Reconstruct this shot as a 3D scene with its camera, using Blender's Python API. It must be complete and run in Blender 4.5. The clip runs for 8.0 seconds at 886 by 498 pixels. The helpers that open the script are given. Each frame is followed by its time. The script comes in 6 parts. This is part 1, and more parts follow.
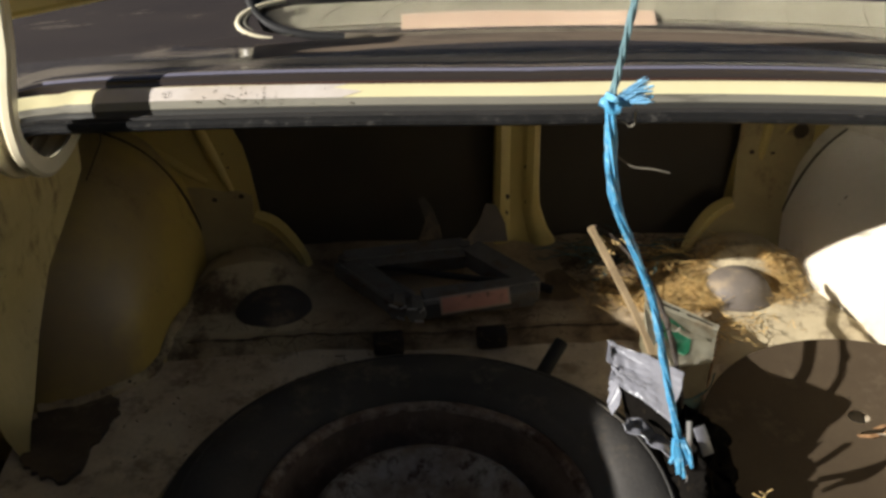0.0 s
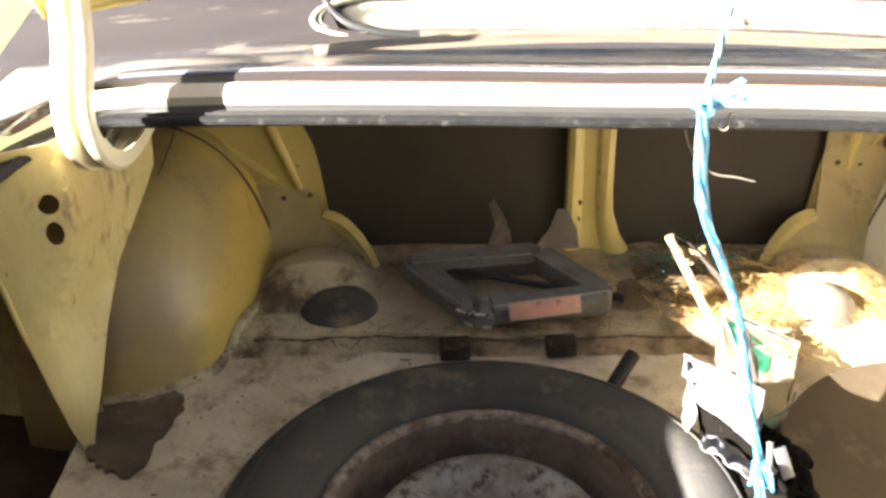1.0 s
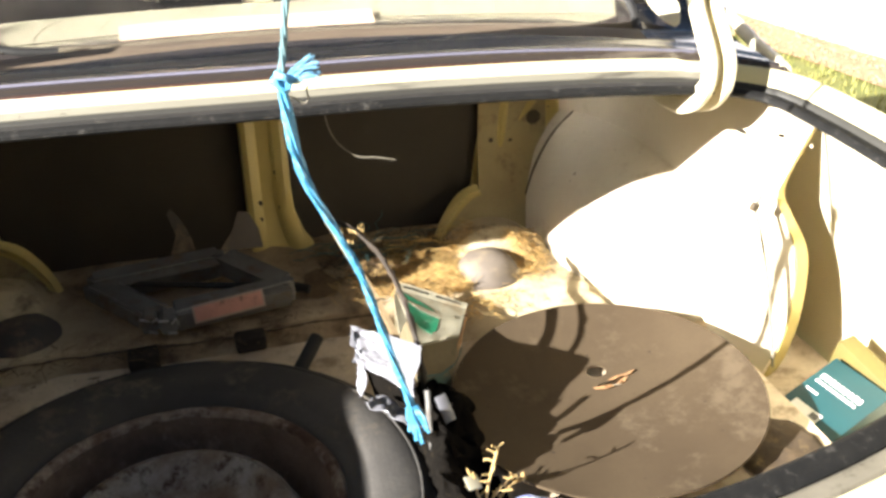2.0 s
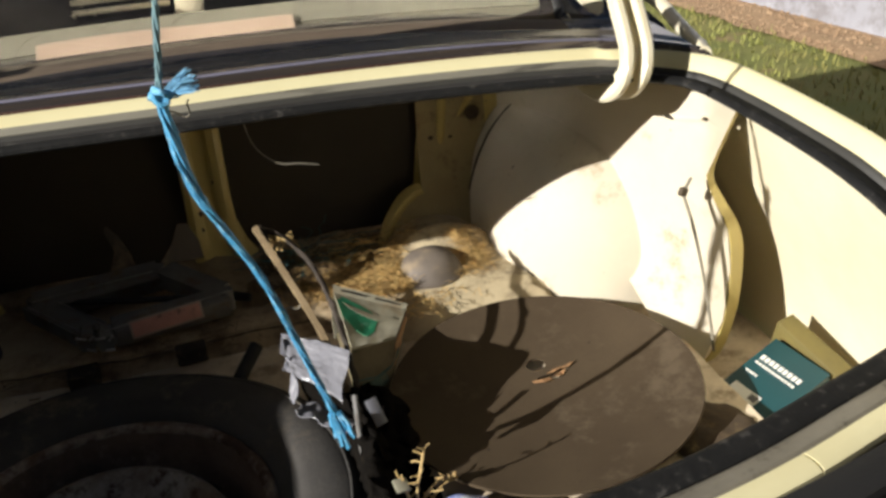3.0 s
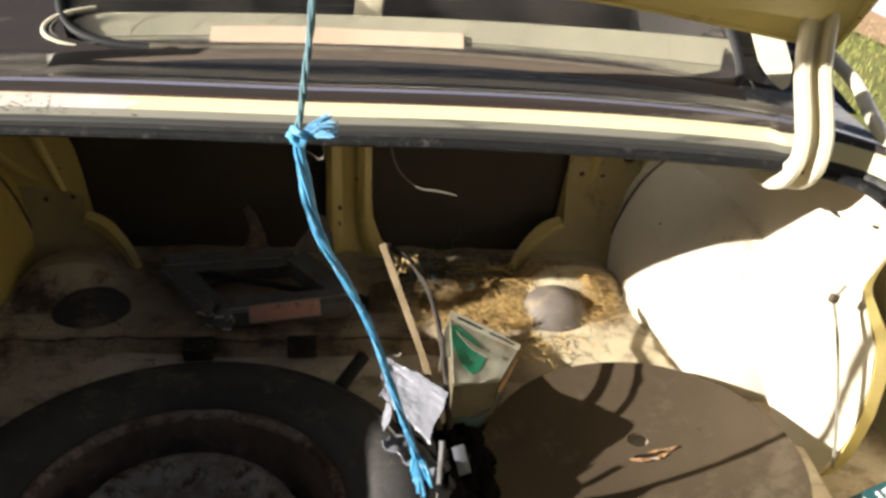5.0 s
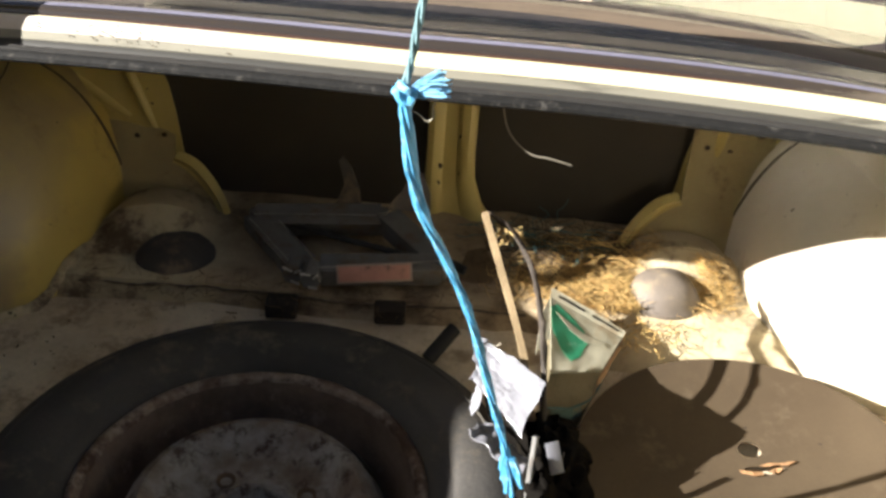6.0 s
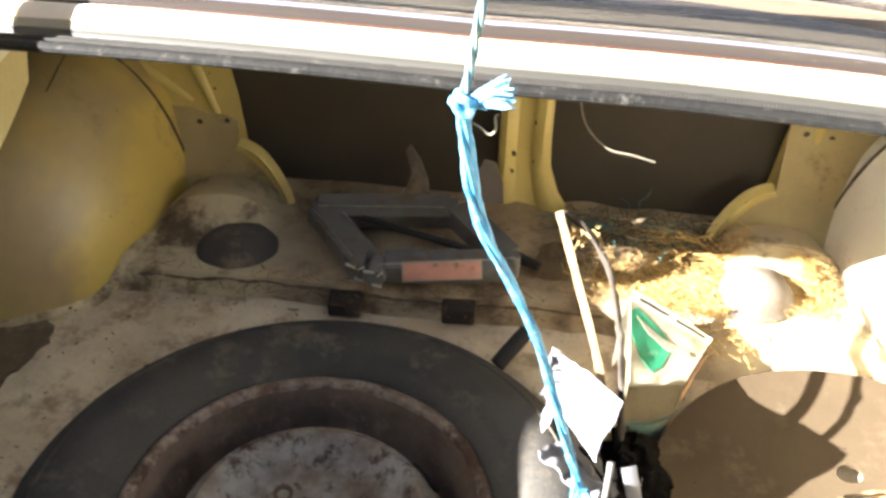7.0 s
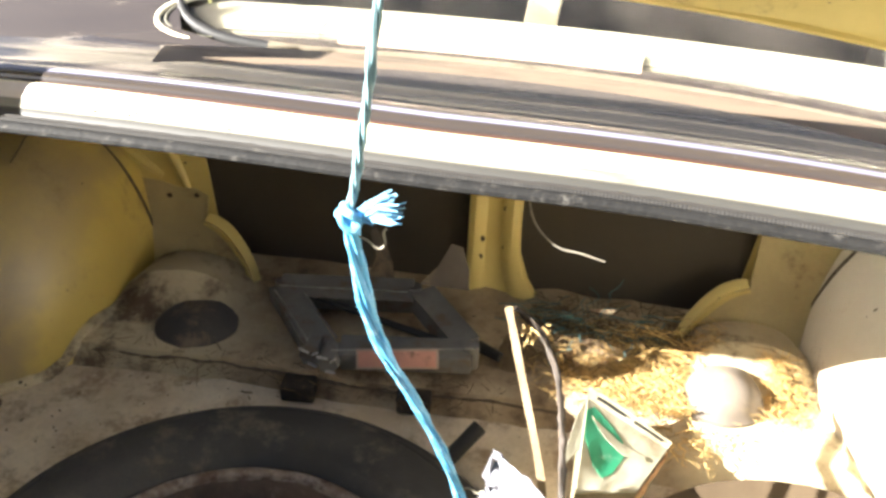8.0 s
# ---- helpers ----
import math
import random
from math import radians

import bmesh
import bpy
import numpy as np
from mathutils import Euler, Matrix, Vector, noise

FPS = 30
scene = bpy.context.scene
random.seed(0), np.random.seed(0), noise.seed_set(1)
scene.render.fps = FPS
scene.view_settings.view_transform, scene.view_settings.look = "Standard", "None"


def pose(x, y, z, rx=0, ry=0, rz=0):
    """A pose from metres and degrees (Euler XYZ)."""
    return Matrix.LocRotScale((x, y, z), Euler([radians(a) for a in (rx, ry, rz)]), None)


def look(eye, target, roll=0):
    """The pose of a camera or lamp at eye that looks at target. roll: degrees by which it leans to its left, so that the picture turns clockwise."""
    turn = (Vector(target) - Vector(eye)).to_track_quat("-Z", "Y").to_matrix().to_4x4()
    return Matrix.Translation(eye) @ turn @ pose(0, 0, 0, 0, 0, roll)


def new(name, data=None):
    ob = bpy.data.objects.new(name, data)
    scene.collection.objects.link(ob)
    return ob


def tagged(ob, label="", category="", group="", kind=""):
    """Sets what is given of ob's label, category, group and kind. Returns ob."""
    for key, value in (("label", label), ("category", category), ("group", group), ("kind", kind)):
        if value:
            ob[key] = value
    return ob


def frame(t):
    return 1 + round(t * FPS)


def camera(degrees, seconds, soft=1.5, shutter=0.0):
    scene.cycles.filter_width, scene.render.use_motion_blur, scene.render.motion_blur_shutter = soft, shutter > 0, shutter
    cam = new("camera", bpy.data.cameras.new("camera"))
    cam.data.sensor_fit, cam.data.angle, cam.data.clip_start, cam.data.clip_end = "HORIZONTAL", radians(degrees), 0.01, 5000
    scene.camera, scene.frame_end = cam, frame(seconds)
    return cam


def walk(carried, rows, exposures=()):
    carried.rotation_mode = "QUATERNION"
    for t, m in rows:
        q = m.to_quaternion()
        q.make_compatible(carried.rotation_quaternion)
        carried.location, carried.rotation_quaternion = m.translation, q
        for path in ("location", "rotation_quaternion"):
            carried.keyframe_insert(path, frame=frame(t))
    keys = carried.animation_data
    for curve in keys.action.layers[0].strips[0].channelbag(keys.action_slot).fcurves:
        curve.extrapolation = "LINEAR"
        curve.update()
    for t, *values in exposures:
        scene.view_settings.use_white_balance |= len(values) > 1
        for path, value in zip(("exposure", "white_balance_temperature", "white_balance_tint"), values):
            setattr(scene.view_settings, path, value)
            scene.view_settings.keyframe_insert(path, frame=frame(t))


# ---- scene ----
cam = camera(50.0, 8.0, 3.0)
PATH = [
    (0, (-0.173, -0.02, 1.375), (-0.064, 1.727, 0.407), -0.1),
    (0.3, (-0.171, 0.006, 1.366), (-0.106, 1.767, 0.42), -0.7),
    (0.5, (-0.177, 0.015, 1.36), (-0.134, 1.774, 0.408), -0.1),
    (0.9, (-0.184, 0.008, 1.361), (-0.194, 1.751, 0.382), -0.7),
    (1, (-0.186, 0.005, 1.36), (-0.203, 1.76, 0.402), -0.4),
    (1.2, (-0.188, -0.01, 1.379), (-0.170, 1.792, 0.512), 0.1),
    (1.5, (-0.187, -0.054, 1.377), (0.031, 1.73, 0.499), -1.2),
    (1.8, (-0.093, -0.079, 1.352), (0.330, 1.67, 0.479), 0.6),
    (2, (-0.064, -0.087, 1.346), (0.400, 1.629, 0.431), -0.6),
    (2.2, (-0.044, -0.084, 1.35), (0.423, 1.627, 0.425), -2.2),
    (3.3, (0.042, -0.111, 1.348), (0.503, 1.601, 0.422), -3.8),
    (3.5, (0.044, -0.097, 1.356), (0.492, 1.585, 0.371), -0.7),
    (4, (0.029, -0.1, 1.408), (0.219, 1.655, 0.468), -0.8),
    (4.2, (0.039, -0.086, 1.424), (0.208, 1.659, 0.461), 1.6),
    (5.3, (0.080, -0.031, 1.415), (0.217, 1.7, 0.423), 4.0),
    (5.5, (0.085, -0.02, 1.415), (0.209, 1.7, 0.402), 5.4),
    (5.8, (0.069, 0.027, 1.399), (0.096, 1.75, 0.383), 3.3),
    (6, (0.057, 0.064, 1.383), (0.026, 1.748, 0.305), 4.3),
    (6.1, (0.053, 0.078, 1.383), (-0.014, 1.757, 0.299), 4.4),
    (6.3, (0.054, 0.102, 1.379), (-0.089, 1.752, 0.258), 2.7),
    (6.5, (0.036, 0.115, 1.376), (-0.165, 1.75, 0.241), 0.0),
    (6.6, (0.045, 0.122, 1.366), (-0.187, 1.757, 0.237), -0.5),
    (7, (0.064, 0.155, 1.378), (-0.130, 1.779, 0.227), 1.5),
    (7.5, (0.094, 0.182, 1.381), (-0.207, 1.819, 0.272), 1.0),
    (7.7, (0.111, 0.184, 1.375), (-0.167, 1.804, 0.236), 4.4),
    (8, (0.145, 0.213, 1.396), (-0.121, 1.894, 0.345), 2.3),
]
EXPOSURES = [(0.0, 0.8), (0.3, 1.8), (0.5, 2.75), (1.0, 3.7), (1.5, 3.48), (2.0, 2.3), (2.2, 1.5), (3.3, 0.6), (4.2, 0.7), (5.3, 1.5), (6.0, 2.0), (6.5, 3.1), (7.0, 3.65), (7.5, 3.5), (8.0, 3.35)]
walk(cam, [(t, look(eye, target, roll)) for t, eye, target, roll in PATH], EXPOSURES)

# ---- light: low sun from behind the car's left, and the sky ----
SUN_WAY = Vector((2.2, 0.69, -1.0)).normalized()
world = bpy.data.worlds.new("sky")
scene.world = world
world.use_nodes = True
wn = world.node_tree.nodes
sky = wn.new("ShaderNodeTexSky")
sky.sky_type, sky.sun_disc = "NISHITA", False
sky.sun_elevation = math.asin(-SUN_WAY.z)
sky.sun_rotation = math.atan2(-SUN_WAY.x, -SUN_WAY.y)
sky.dust_density, sky.air_density = 1.6, 1.0
wn["Background"].inputs["Strength"].default_value = 0.020
world.node_tree.links.new(sky.outputs["Color"], wn["Background"].inputs["Color"])
sun = new("sun", bpy.data.lights.new("sun", "SUN"))
sun.data.energy, sun.data.angle, sun.data.color = 5.0, radians(0.55), (1.0, 0.965, 0.91)
sun.matrix_world = Matrix.Translation((-4, -2, 5)) @ SUN_WAY.to_track_quat("-Z", "Y").to_matrix().to_4x4()


# ---- materials ----
def mat(name, light, dark, scale=6.0, rough=0.6, metal=0.0, bump=0.15, bump_scale=220.0, dirt=None, dirt_scale=14.0, dirt_at=0.62, coat=0.0, spread=0.5, random_tint=0.0, specks=None, specular=0.5, stretch=None, dust=None, island=0.0):
    """Two tones mixed by a broad noise, a fine grain, stains of a third tone with soft rims, dark specks, and relief from both scales."""
    m = bpy.data.materials.new(name)
    m.use_nodes = True
    t = m.node_tree
    n, l = t.nodes, t.links
    bsdf = n["Principled BSDF"]
    at = here = n.new("ShaderNodeTexCoord").outputs["Object"]
    if stretch:
        q = n.new("ShaderNodeMapping")
        q.inputs["Scale"].default_value = stretch
        l.new(at, q.inputs["Vector"])
        at = q.outputs["Vector"]

    def noise_of(size, detail=5.0, roughness=0.6):
        q = n.new("ShaderNodeTexNoise")
        q.inputs["Scale"].default_value, q.inputs["Detail"].default_value, q.inputs["Roughness"].default_value = size, detail, roughness
        l.new(at, q.inputs["Vector"])
        return q.outputs["Fac"]

    def ramp(fac, low, high):
        q = n.new("ShaderNodeMapRange")
        q.interpolation_type = "SMOOTHSTEP"
        q.inputs["From Min"].default_value, q.inputs["From Max"].default_value = low, high
        l.new(fac, q.inputs["Value"])
        return q.outputs["Result"]

    def mix(fac, a, b):
        q = n.new("ShaderNodeMix")
        q.data_type = "RGBA"
        for slot, v in ((0, fac), (6, a), (7, b)):
            if isinstance(v, (tuple, list)):
                q.inputs[slot].default_value = (*v, 1)
            elif isinstance(v, float):
                q.inputs[slot].default_value = v
            else:
                l.new(v, q.inputs[slot])
        return q.outputs[2]

    broad = noise_of(scale)
    fine = noise_of(bump_scale, 3.0, 0.7)
    colour = mix(ramp(broad, 0.5 - spread / 2, 0.5 + spread / 2), light, dark)
    colour = mix(ramp(fine, 0.35, 0.75), colour, mix(0.35, colour, dark))
    roughness = None
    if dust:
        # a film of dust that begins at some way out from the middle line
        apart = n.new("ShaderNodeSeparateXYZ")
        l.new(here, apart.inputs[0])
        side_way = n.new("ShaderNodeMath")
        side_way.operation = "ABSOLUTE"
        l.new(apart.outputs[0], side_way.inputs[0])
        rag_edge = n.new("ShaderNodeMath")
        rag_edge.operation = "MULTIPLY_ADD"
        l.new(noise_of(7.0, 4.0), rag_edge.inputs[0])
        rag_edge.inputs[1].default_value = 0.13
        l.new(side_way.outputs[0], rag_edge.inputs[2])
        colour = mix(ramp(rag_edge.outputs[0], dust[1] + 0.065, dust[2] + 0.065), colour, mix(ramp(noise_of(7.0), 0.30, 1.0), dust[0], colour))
    if dirt:
        where = ramp(noise_of(dirt_scale, 8.0, 0.72), dirt_at - 0.06, dirt_at + 0.1)
        colour = mix(where, colour, dirt)
        roughness = n.new("ShaderNodeMapRange")
        roughness.inputs["To Min"].default_value, roughness.inputs["To Max"].default_value = rough, max(rough, 0.85)
        l.new(where, roughness.inputs["Value"])
        l.new(roughness.outputs["Result"], bsdf.inputs["Roughness"])
    else:
        roughness = n.new("ShaderNodeMapRange")
        roughness.inputs["To Min"].default_value, roughness.inputs["To Max"].default_value = rough * 0.85, min(1.0, rough * 1.15)
        l.new(broad, roughness.inputs["Value"])
        l.new(roughness.outputs["Result"], bsdf.inputs["Roughness"])
    if specks:
        colour = mix(ramp(noise_of(dirt_scale * 9, 2.0, 0.5), 0.73, 0.78), colour, specks)
    if island:
        hue = n.new("ShaderNodeHueSaturation")
        span = n.new("ShaderNodeMapRange")
        span.inputs["To Min"].default_value, span.inputs["To Max"].default_value = 1 - island, 1 + island
        l.new(n.new("ShaderNodeNewGeometry").outputs["Random Per Island"], span.inputs["Value"])
        l.new(span.outputs["Result"], hue.inputs["Value"])
        l.new(colour, hue.inputs["Color"])
        colour = hue.outputs["Color"]
    if random_tint:
        info = n.new("ShaderNodeObjectInfo").outputs["Random"]
        hue = n.new("ShaderNodeHueSaturation")
        span = n.new("ShaderNodeMapRange")
        span.inputs["To Min"].default_value, span.inputs["To Max"].default_value = 1 - random_tint, 1 + random_tint
        l.new(info, span.inputs["Value"])
        l.new(span.outputs["Result"], hue.inputs["Value"])
        l.new(colour, hue.inputs["Color"])
        colour = hue.outputs["Color"]
    l.new(colour, bsdf.inputs["Base Color"])
    bsdf.inputs["Metallic"].default_value = metal
    bsdf.inputs["Coat Weight"].default_value = coat
    bsdf.inputs["Coat Roughness"].default_value = 0.12
    bsdf.inputs["Specular IOR Level"].default_value = specular
    if bump:
        both = n.new("ShaderNodeMath")
        both.operation = "ADD"
        l.new(fine, both.inputs[0])
        l.new(noise_of(bump_scale / 9, 4.0), both.inputs[1])
        b = n.new("ShaderNodeBump")
        b.inputs["Strength"].default_value, b.inputs["Distance"].default_value = bump, 0.002
        l.new(both.outputs[0], b.inputs["Height"])
        l.new(b.outputs["Normal"], bsdf.inputs["Normal"])
    return m


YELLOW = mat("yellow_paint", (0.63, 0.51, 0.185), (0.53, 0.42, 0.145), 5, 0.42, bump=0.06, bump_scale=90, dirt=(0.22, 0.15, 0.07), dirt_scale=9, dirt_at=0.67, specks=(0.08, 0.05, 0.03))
# Lighter copy of the yellow for gutter and sill, with sun glare painted in.
YELLOW_SUNLIT = mat("yellow_paint_sunlit", (0.79, 0.73, 0.46), (0.72, 0.65, 0.38), 4, 0.35, bump=0.04, bump_scale=70, dirt=(0.35, 0.27, 0.14), dirt_scale=18, dirt_at=0.74)
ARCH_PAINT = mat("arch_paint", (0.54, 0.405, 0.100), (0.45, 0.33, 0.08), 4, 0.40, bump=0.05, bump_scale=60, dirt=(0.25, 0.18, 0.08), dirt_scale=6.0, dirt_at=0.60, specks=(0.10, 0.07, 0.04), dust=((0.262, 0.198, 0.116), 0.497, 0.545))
# Paler arch paint for the right side, with its full sun painted in.
ARCH_SUNLIT = mat("sunlit_arch_paint", (0.66, 0.595, 0.47), (0.57, 0.505, 0.385), 4, 0.7, bump=0.06, bump_scale=60, dirt=(0.34, 0.26, 0.16), dirt_scale=7, dirt_at=0.61, specks=(0.10, 0.07, 0.04))
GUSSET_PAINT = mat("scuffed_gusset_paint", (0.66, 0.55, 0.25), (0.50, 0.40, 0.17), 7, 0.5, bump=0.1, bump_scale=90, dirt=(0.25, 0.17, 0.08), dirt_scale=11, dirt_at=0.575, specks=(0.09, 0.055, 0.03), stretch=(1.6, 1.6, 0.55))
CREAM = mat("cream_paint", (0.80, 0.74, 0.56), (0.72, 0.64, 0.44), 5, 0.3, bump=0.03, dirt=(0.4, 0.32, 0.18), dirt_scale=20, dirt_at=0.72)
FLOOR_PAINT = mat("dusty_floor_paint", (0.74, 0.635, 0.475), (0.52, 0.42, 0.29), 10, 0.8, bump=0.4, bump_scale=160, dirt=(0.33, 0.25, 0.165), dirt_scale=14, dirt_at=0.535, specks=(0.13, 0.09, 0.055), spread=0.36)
SHELF_PAINT = mat("dirty_shelf_paint", (0.46, 0.36, 0.225), (0.24, 0.17, 0.10), 9, 0.85, bump=0.45, bump_scale=150, dirt=(0.12, 0.082, 0.05), dirt_scale=9, dirt_at=0.56, specks=(0.05, 0.035, 0.02), spread=0.3, dust=((0.54, 0.455, 0.29), 0.25, 0.36))
KHAKI = mat("dust_filmed_yellow_paint", (0.47, 0.39, 0.20), (0.35, 0.285, 0.15), 8, 0.7, bump=0.12, dirt=(0.18, 0.13, 0.075), dirt_scale=14, dirt_at=0.57)
WORN_PAINT = mat("worn_pale_primer", (0.66, 0.60, 0.55), (0.54, 0.47, 0.40), 16, 0.5, bump=0.1, dirt=(0.36, 0.27, 0.20), dirt_scale=26, dirt_at=0.60, specks=(0.10, 0.07, 0.05))
GRIME = mat("grimy_olive_grey_paint", (0.046, 0.044, 0.038), (0.026, 0.025, 0.022), 12, 0.6, bump=0.1, dirt=(0.012, 0.011, 0.010), dirt_scale=20, dirt_at=0.60, stretch=(0.12, 1, 1))
GUTTER_GREY = mat("dirt_greyed_gutter_paint", (0.25, 0.235, 0.185), (0.16, 0.15, 0.118), 10, 0.7, bump=0.15, dirt=(0.07, 0.064, 0.05), dirt_scale=24, dirt_at=0.60, stretch=(0.15, 1, 1))
DARK_RED = mat("dark_red_primer_edge", (0.060, 0.021, 0.014), (0.040, 0.014, 0.010), 10, 0.6, bump=0.1)
BROWN_DIRT = mat("brown_ledge_dirt", (0.27, 0.185, 0.095), (0.17, 0.112, 0.058), 16, 0.9, bump=0.6, bump_scale=140, dirt=(0.10, 0.066, 0.036), dirt_scale=18, dirt_at=0.56, stretch=(1.0, 0.4, 1.0))
RUST_SILL_SHADE = mat("dark_rust_and_sill_shade", (0.090, 0.060, 0.032), (0.040, 0.027, 0.016), 26, 0.95, bump=0.7, bump_scale=150, dirt=(0.24, 0.17, 0.07), dirt_scale=24, dirt_at=0.60)
# Rust on floor and ledge; also the painted shade of the left quarter panel.
RUST_AND_SHADE = mat("brown_rust_and_shade", (0.15, 0.108, 0.068), (0.085, 0.062, 0.040), 20, 0.9, bump=0.6, bump_scale=140, dirt=(0.22, 0.165, 0.105), dirt_scale=16, dirt_at=0.60)
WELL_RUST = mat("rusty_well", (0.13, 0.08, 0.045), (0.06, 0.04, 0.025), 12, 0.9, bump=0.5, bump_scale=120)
DARK_PAINT = mat("dark_brown_gloss_paint", (0.030, 0.025, 0.024), (0.048, 0.039, 0.034), 9, 0.17, bump=0.02, bump_scale=60, dirt=(0.14, 0.113, 0.085), dirt_scale=22, dirt_at=0.60, coat=0.9, stretch=(0.07, 1, 1))
# Colour of the sky's reflection painted along the rolled deck edge.
EDGE_SHEEN = mat("lavender_grey_sky_sheen", (0.225, 0.22, 0.29), (0.14, 0.135, 0.18), 8, 0.25, bump=0.02, coat=0.6, stretch=(0.1, 1, 1))
RUBBER_DUSTY = mat("dusty_olive_window_rubber", (0.175, 0.150, 0.108), (0.120, 0.100, 0.072), 18, 0.9, bump=0.2, dirt=(0.085, 0.072, 0.052), dirt_scale=22, dirt_at=0.60, specular=0.2)
SILL_GREY = mat("grimy_grey_sill_paint", (0.215, 0.195, 0.155), (0.15, 0.135, 0.105), 12, 0.5, bump=0.1, dirt=(0.07, 0.06, 0.045), dirt_scale=24, dirt_at=0.60)
DUST_STRIP = mat("tan_dusty_paint", (0.17, 0.128, 0.09), (0.12, 0.09, 0.064), 10, 0.45, bump=0.05, dirt=(0.08, 0.06, 0.042), dirt_scale=16, dirt_at=0.58, stretch=(0.10, 1, 1))
RUBBER = mat("black_rubber", (0.024, 0.023, 0.022), (0.015, 0.015, 0.015), 20, 0.6, bump=0.3, bump_scale=260, dirt=(0.05, 0.046, 0.04), dirt_scale=30, dirt_at=0.62, stretch=(0.3, 1, 1), specular=0.35)
SEAL_RUBBER = mat("cracked_black_rubber", (0.013, 0.0125, 0.012), (0.007, 0.007, 0.007), 30, 0.75, bump=0.6, bump_scale=150, dirt=(0.06, 0.056, 0.05), dirt_scale=70, dirt_at=0.60, specular=0.25)
BEAD_RUBBER = mat("dusty_grey_rubber", (0.036, 0.034, 0.032), (0.022, 0.021, 0.020), 20, 0.8, bump=0.2, dirt=(0.06, 0.056, 0.05), dirt_scale=30, dirt_at=0.62, specular=0.2)
STOP_RUBBER = mat("rust_dusted_rubber", (0.050, 0.041, 0.034), (0.028, 0.024, 0.021), 40, 0.9, bump=0.6, bump_scale=200, dirt=(0.12, 0.08, 0.05), dirt_scale=50, dirt_at=0.60, specular=0.15)
TYRE_RUBBER = mat("worn_tyre_rubber", (0.080, 0.074, 0.068), (0.050, 0.048, 0.046), 6, 0.9, bump=0.4, bump_scale=200, dirt=(0.125, 0.108, 0.085), dirt_scale=14, dirt_at=0.58, specular=0.12, spread=0.35)
RIM_STEEL = mat("rusty_grey_steel", (0.30, 0.285, 0.27), (0.155, 0.112, 0.085), 18, 0.6, metal=0.2, bump=0.6, bump_scale=160, dirt=(0.060, 0.034, 0.024), dirt_scale=44, dirt_at=0.56, specks=(0.025, 0.018, 0.014), spread=0.28)
RIM_EDGE = mat("worn_rim_edge", (0.27, 0.225, 0.19), (0.115, 0.072, 0.050), 30, 0.5, metal=0.25, bump=0.6, bump_scale=160, dirt=(0.07, 0.040, 0.028), dirt_scale=22, dirt_at=0.50, spread=0.25)
RIM_DARK = mat("rusty_rim_band", (0.135, 0.096, 0.072), (0.070, 0.048, 0.037), 16, 0.8, metal=0.1, bump=0.6, bump_scale=160, dirt=(0.20, 0.145, 0.115), dirt_scale=26, dirt_at=0.62, spread=0.3)
BOARD = mat("dark_brown_hardboard", (0.058, 0.047, 0.034), (0.040, 0.033, 0.025), 5, 0.75, bump=0.2, bump_scale=320, dirt=(0.085, 0.064, 0.040), dirt_scale=24, dirt_at=0.70)
DISC_BOARD = mat("grey_brown_board", (0.087, 0.064, 0.040), (0.060, 0.043, 0.027), 5, 0.85, bump=0.2, bump_scale=260, dirt=(0.105, 0.080, 0.053), dirt_scale=9, dirt_at=0.60, specks=(0.035, 0.027, 0.02), specular=0.1)
TORN = mat("torn_fibre", (0.42, 0.24, 0.11), (0.24, 0.125, 0.055), 60, 0.9, bump=0.6, dirt=(0.10, 0.055, 0.03), dirt_scale=70, dirt_at=0.58)
CAP = mat("grey_plastic_cap", (0.165, 0.135, 0.108), (0.115, 0.095, 0.078), 12, 0.65, bump=0.15, dirt=(0.26, 0.20, 0.13), dirt_scale=14, dirt_at=0.56)
WORN_STEEL = mat("rubbed_jack_steel", (0.30, 0.29, 0.275), (0.16, 0.155, 0.145), 60, 0.5, metal=0.2, bump=0.2)
JACK_STEEL = mat("dull_grey_jack_steel", (0.165, 0.160, 0.152), (0.105, 0.102, 0.098), 18, 0.6, metal=0.1, bump=0.25, dirt=(0.13, 0.10, 0.07), dirt_scale=22, dirt_at=0.56, specular=0.3)
BARE_STEEL = mat("bare_steel_edge", (0.50, 0.49, 0.47), (0.4, 0.38, 0.36), 30, 0.55, metal=0.3, bump=0.1)
PINK_LABEL = mat("faded_pink_label", (0.52, 0.25, 0.20), (0.40, 0.20, 0.16), 30, 0.6, bump=0.05, dirt=(0.18, 0.11, 0.09), dirt_scale=50, dirt_at=0.58)
LABEL_EDGE = mat("pale_label_border", (0.34, 0.26, 0.22), (0.28, 0.21, 0.18), 30, 0.6, bump=0.0)
CARTON = mat("pale_grey_carton", (0.41, 0.385, 0.295), (0.29, 0.27, 0.195), 10, 0.7, bump=0.15, dirt=(0.26, 0.20, 0.12), dirt_scale=16, dirt_at=0.58)
SHADED_CARD = mat("brown_shaded_card", (0.19, 0.15, 0.085), (0.12, 0.095, 0.05), 14, 0.8, bump=0.3, dirt=(0.08, 0.07, 0.035), dirt_scale=24, dirt_at=0.56)
CAP_DARK = mat("grey_black_rubber_cap", (0.108, 0.096, 0.085), (0.066, 0.058, 0.052), 10, 0.85, bump=0.3, dirt=(0.20, 0.148, 0.098), dirt_scale=12, dirt_at=0.55, specular=0.2)
GREEN_INK = mat("green_carton_print", (0.020, 0.27, 0.135), (0.03, 0.21, 0.11), 20, 0.6, bump=0.08, dirt=(0.24, 0.40, 0.30), dirt_scale=40, dirt_at=0.62)
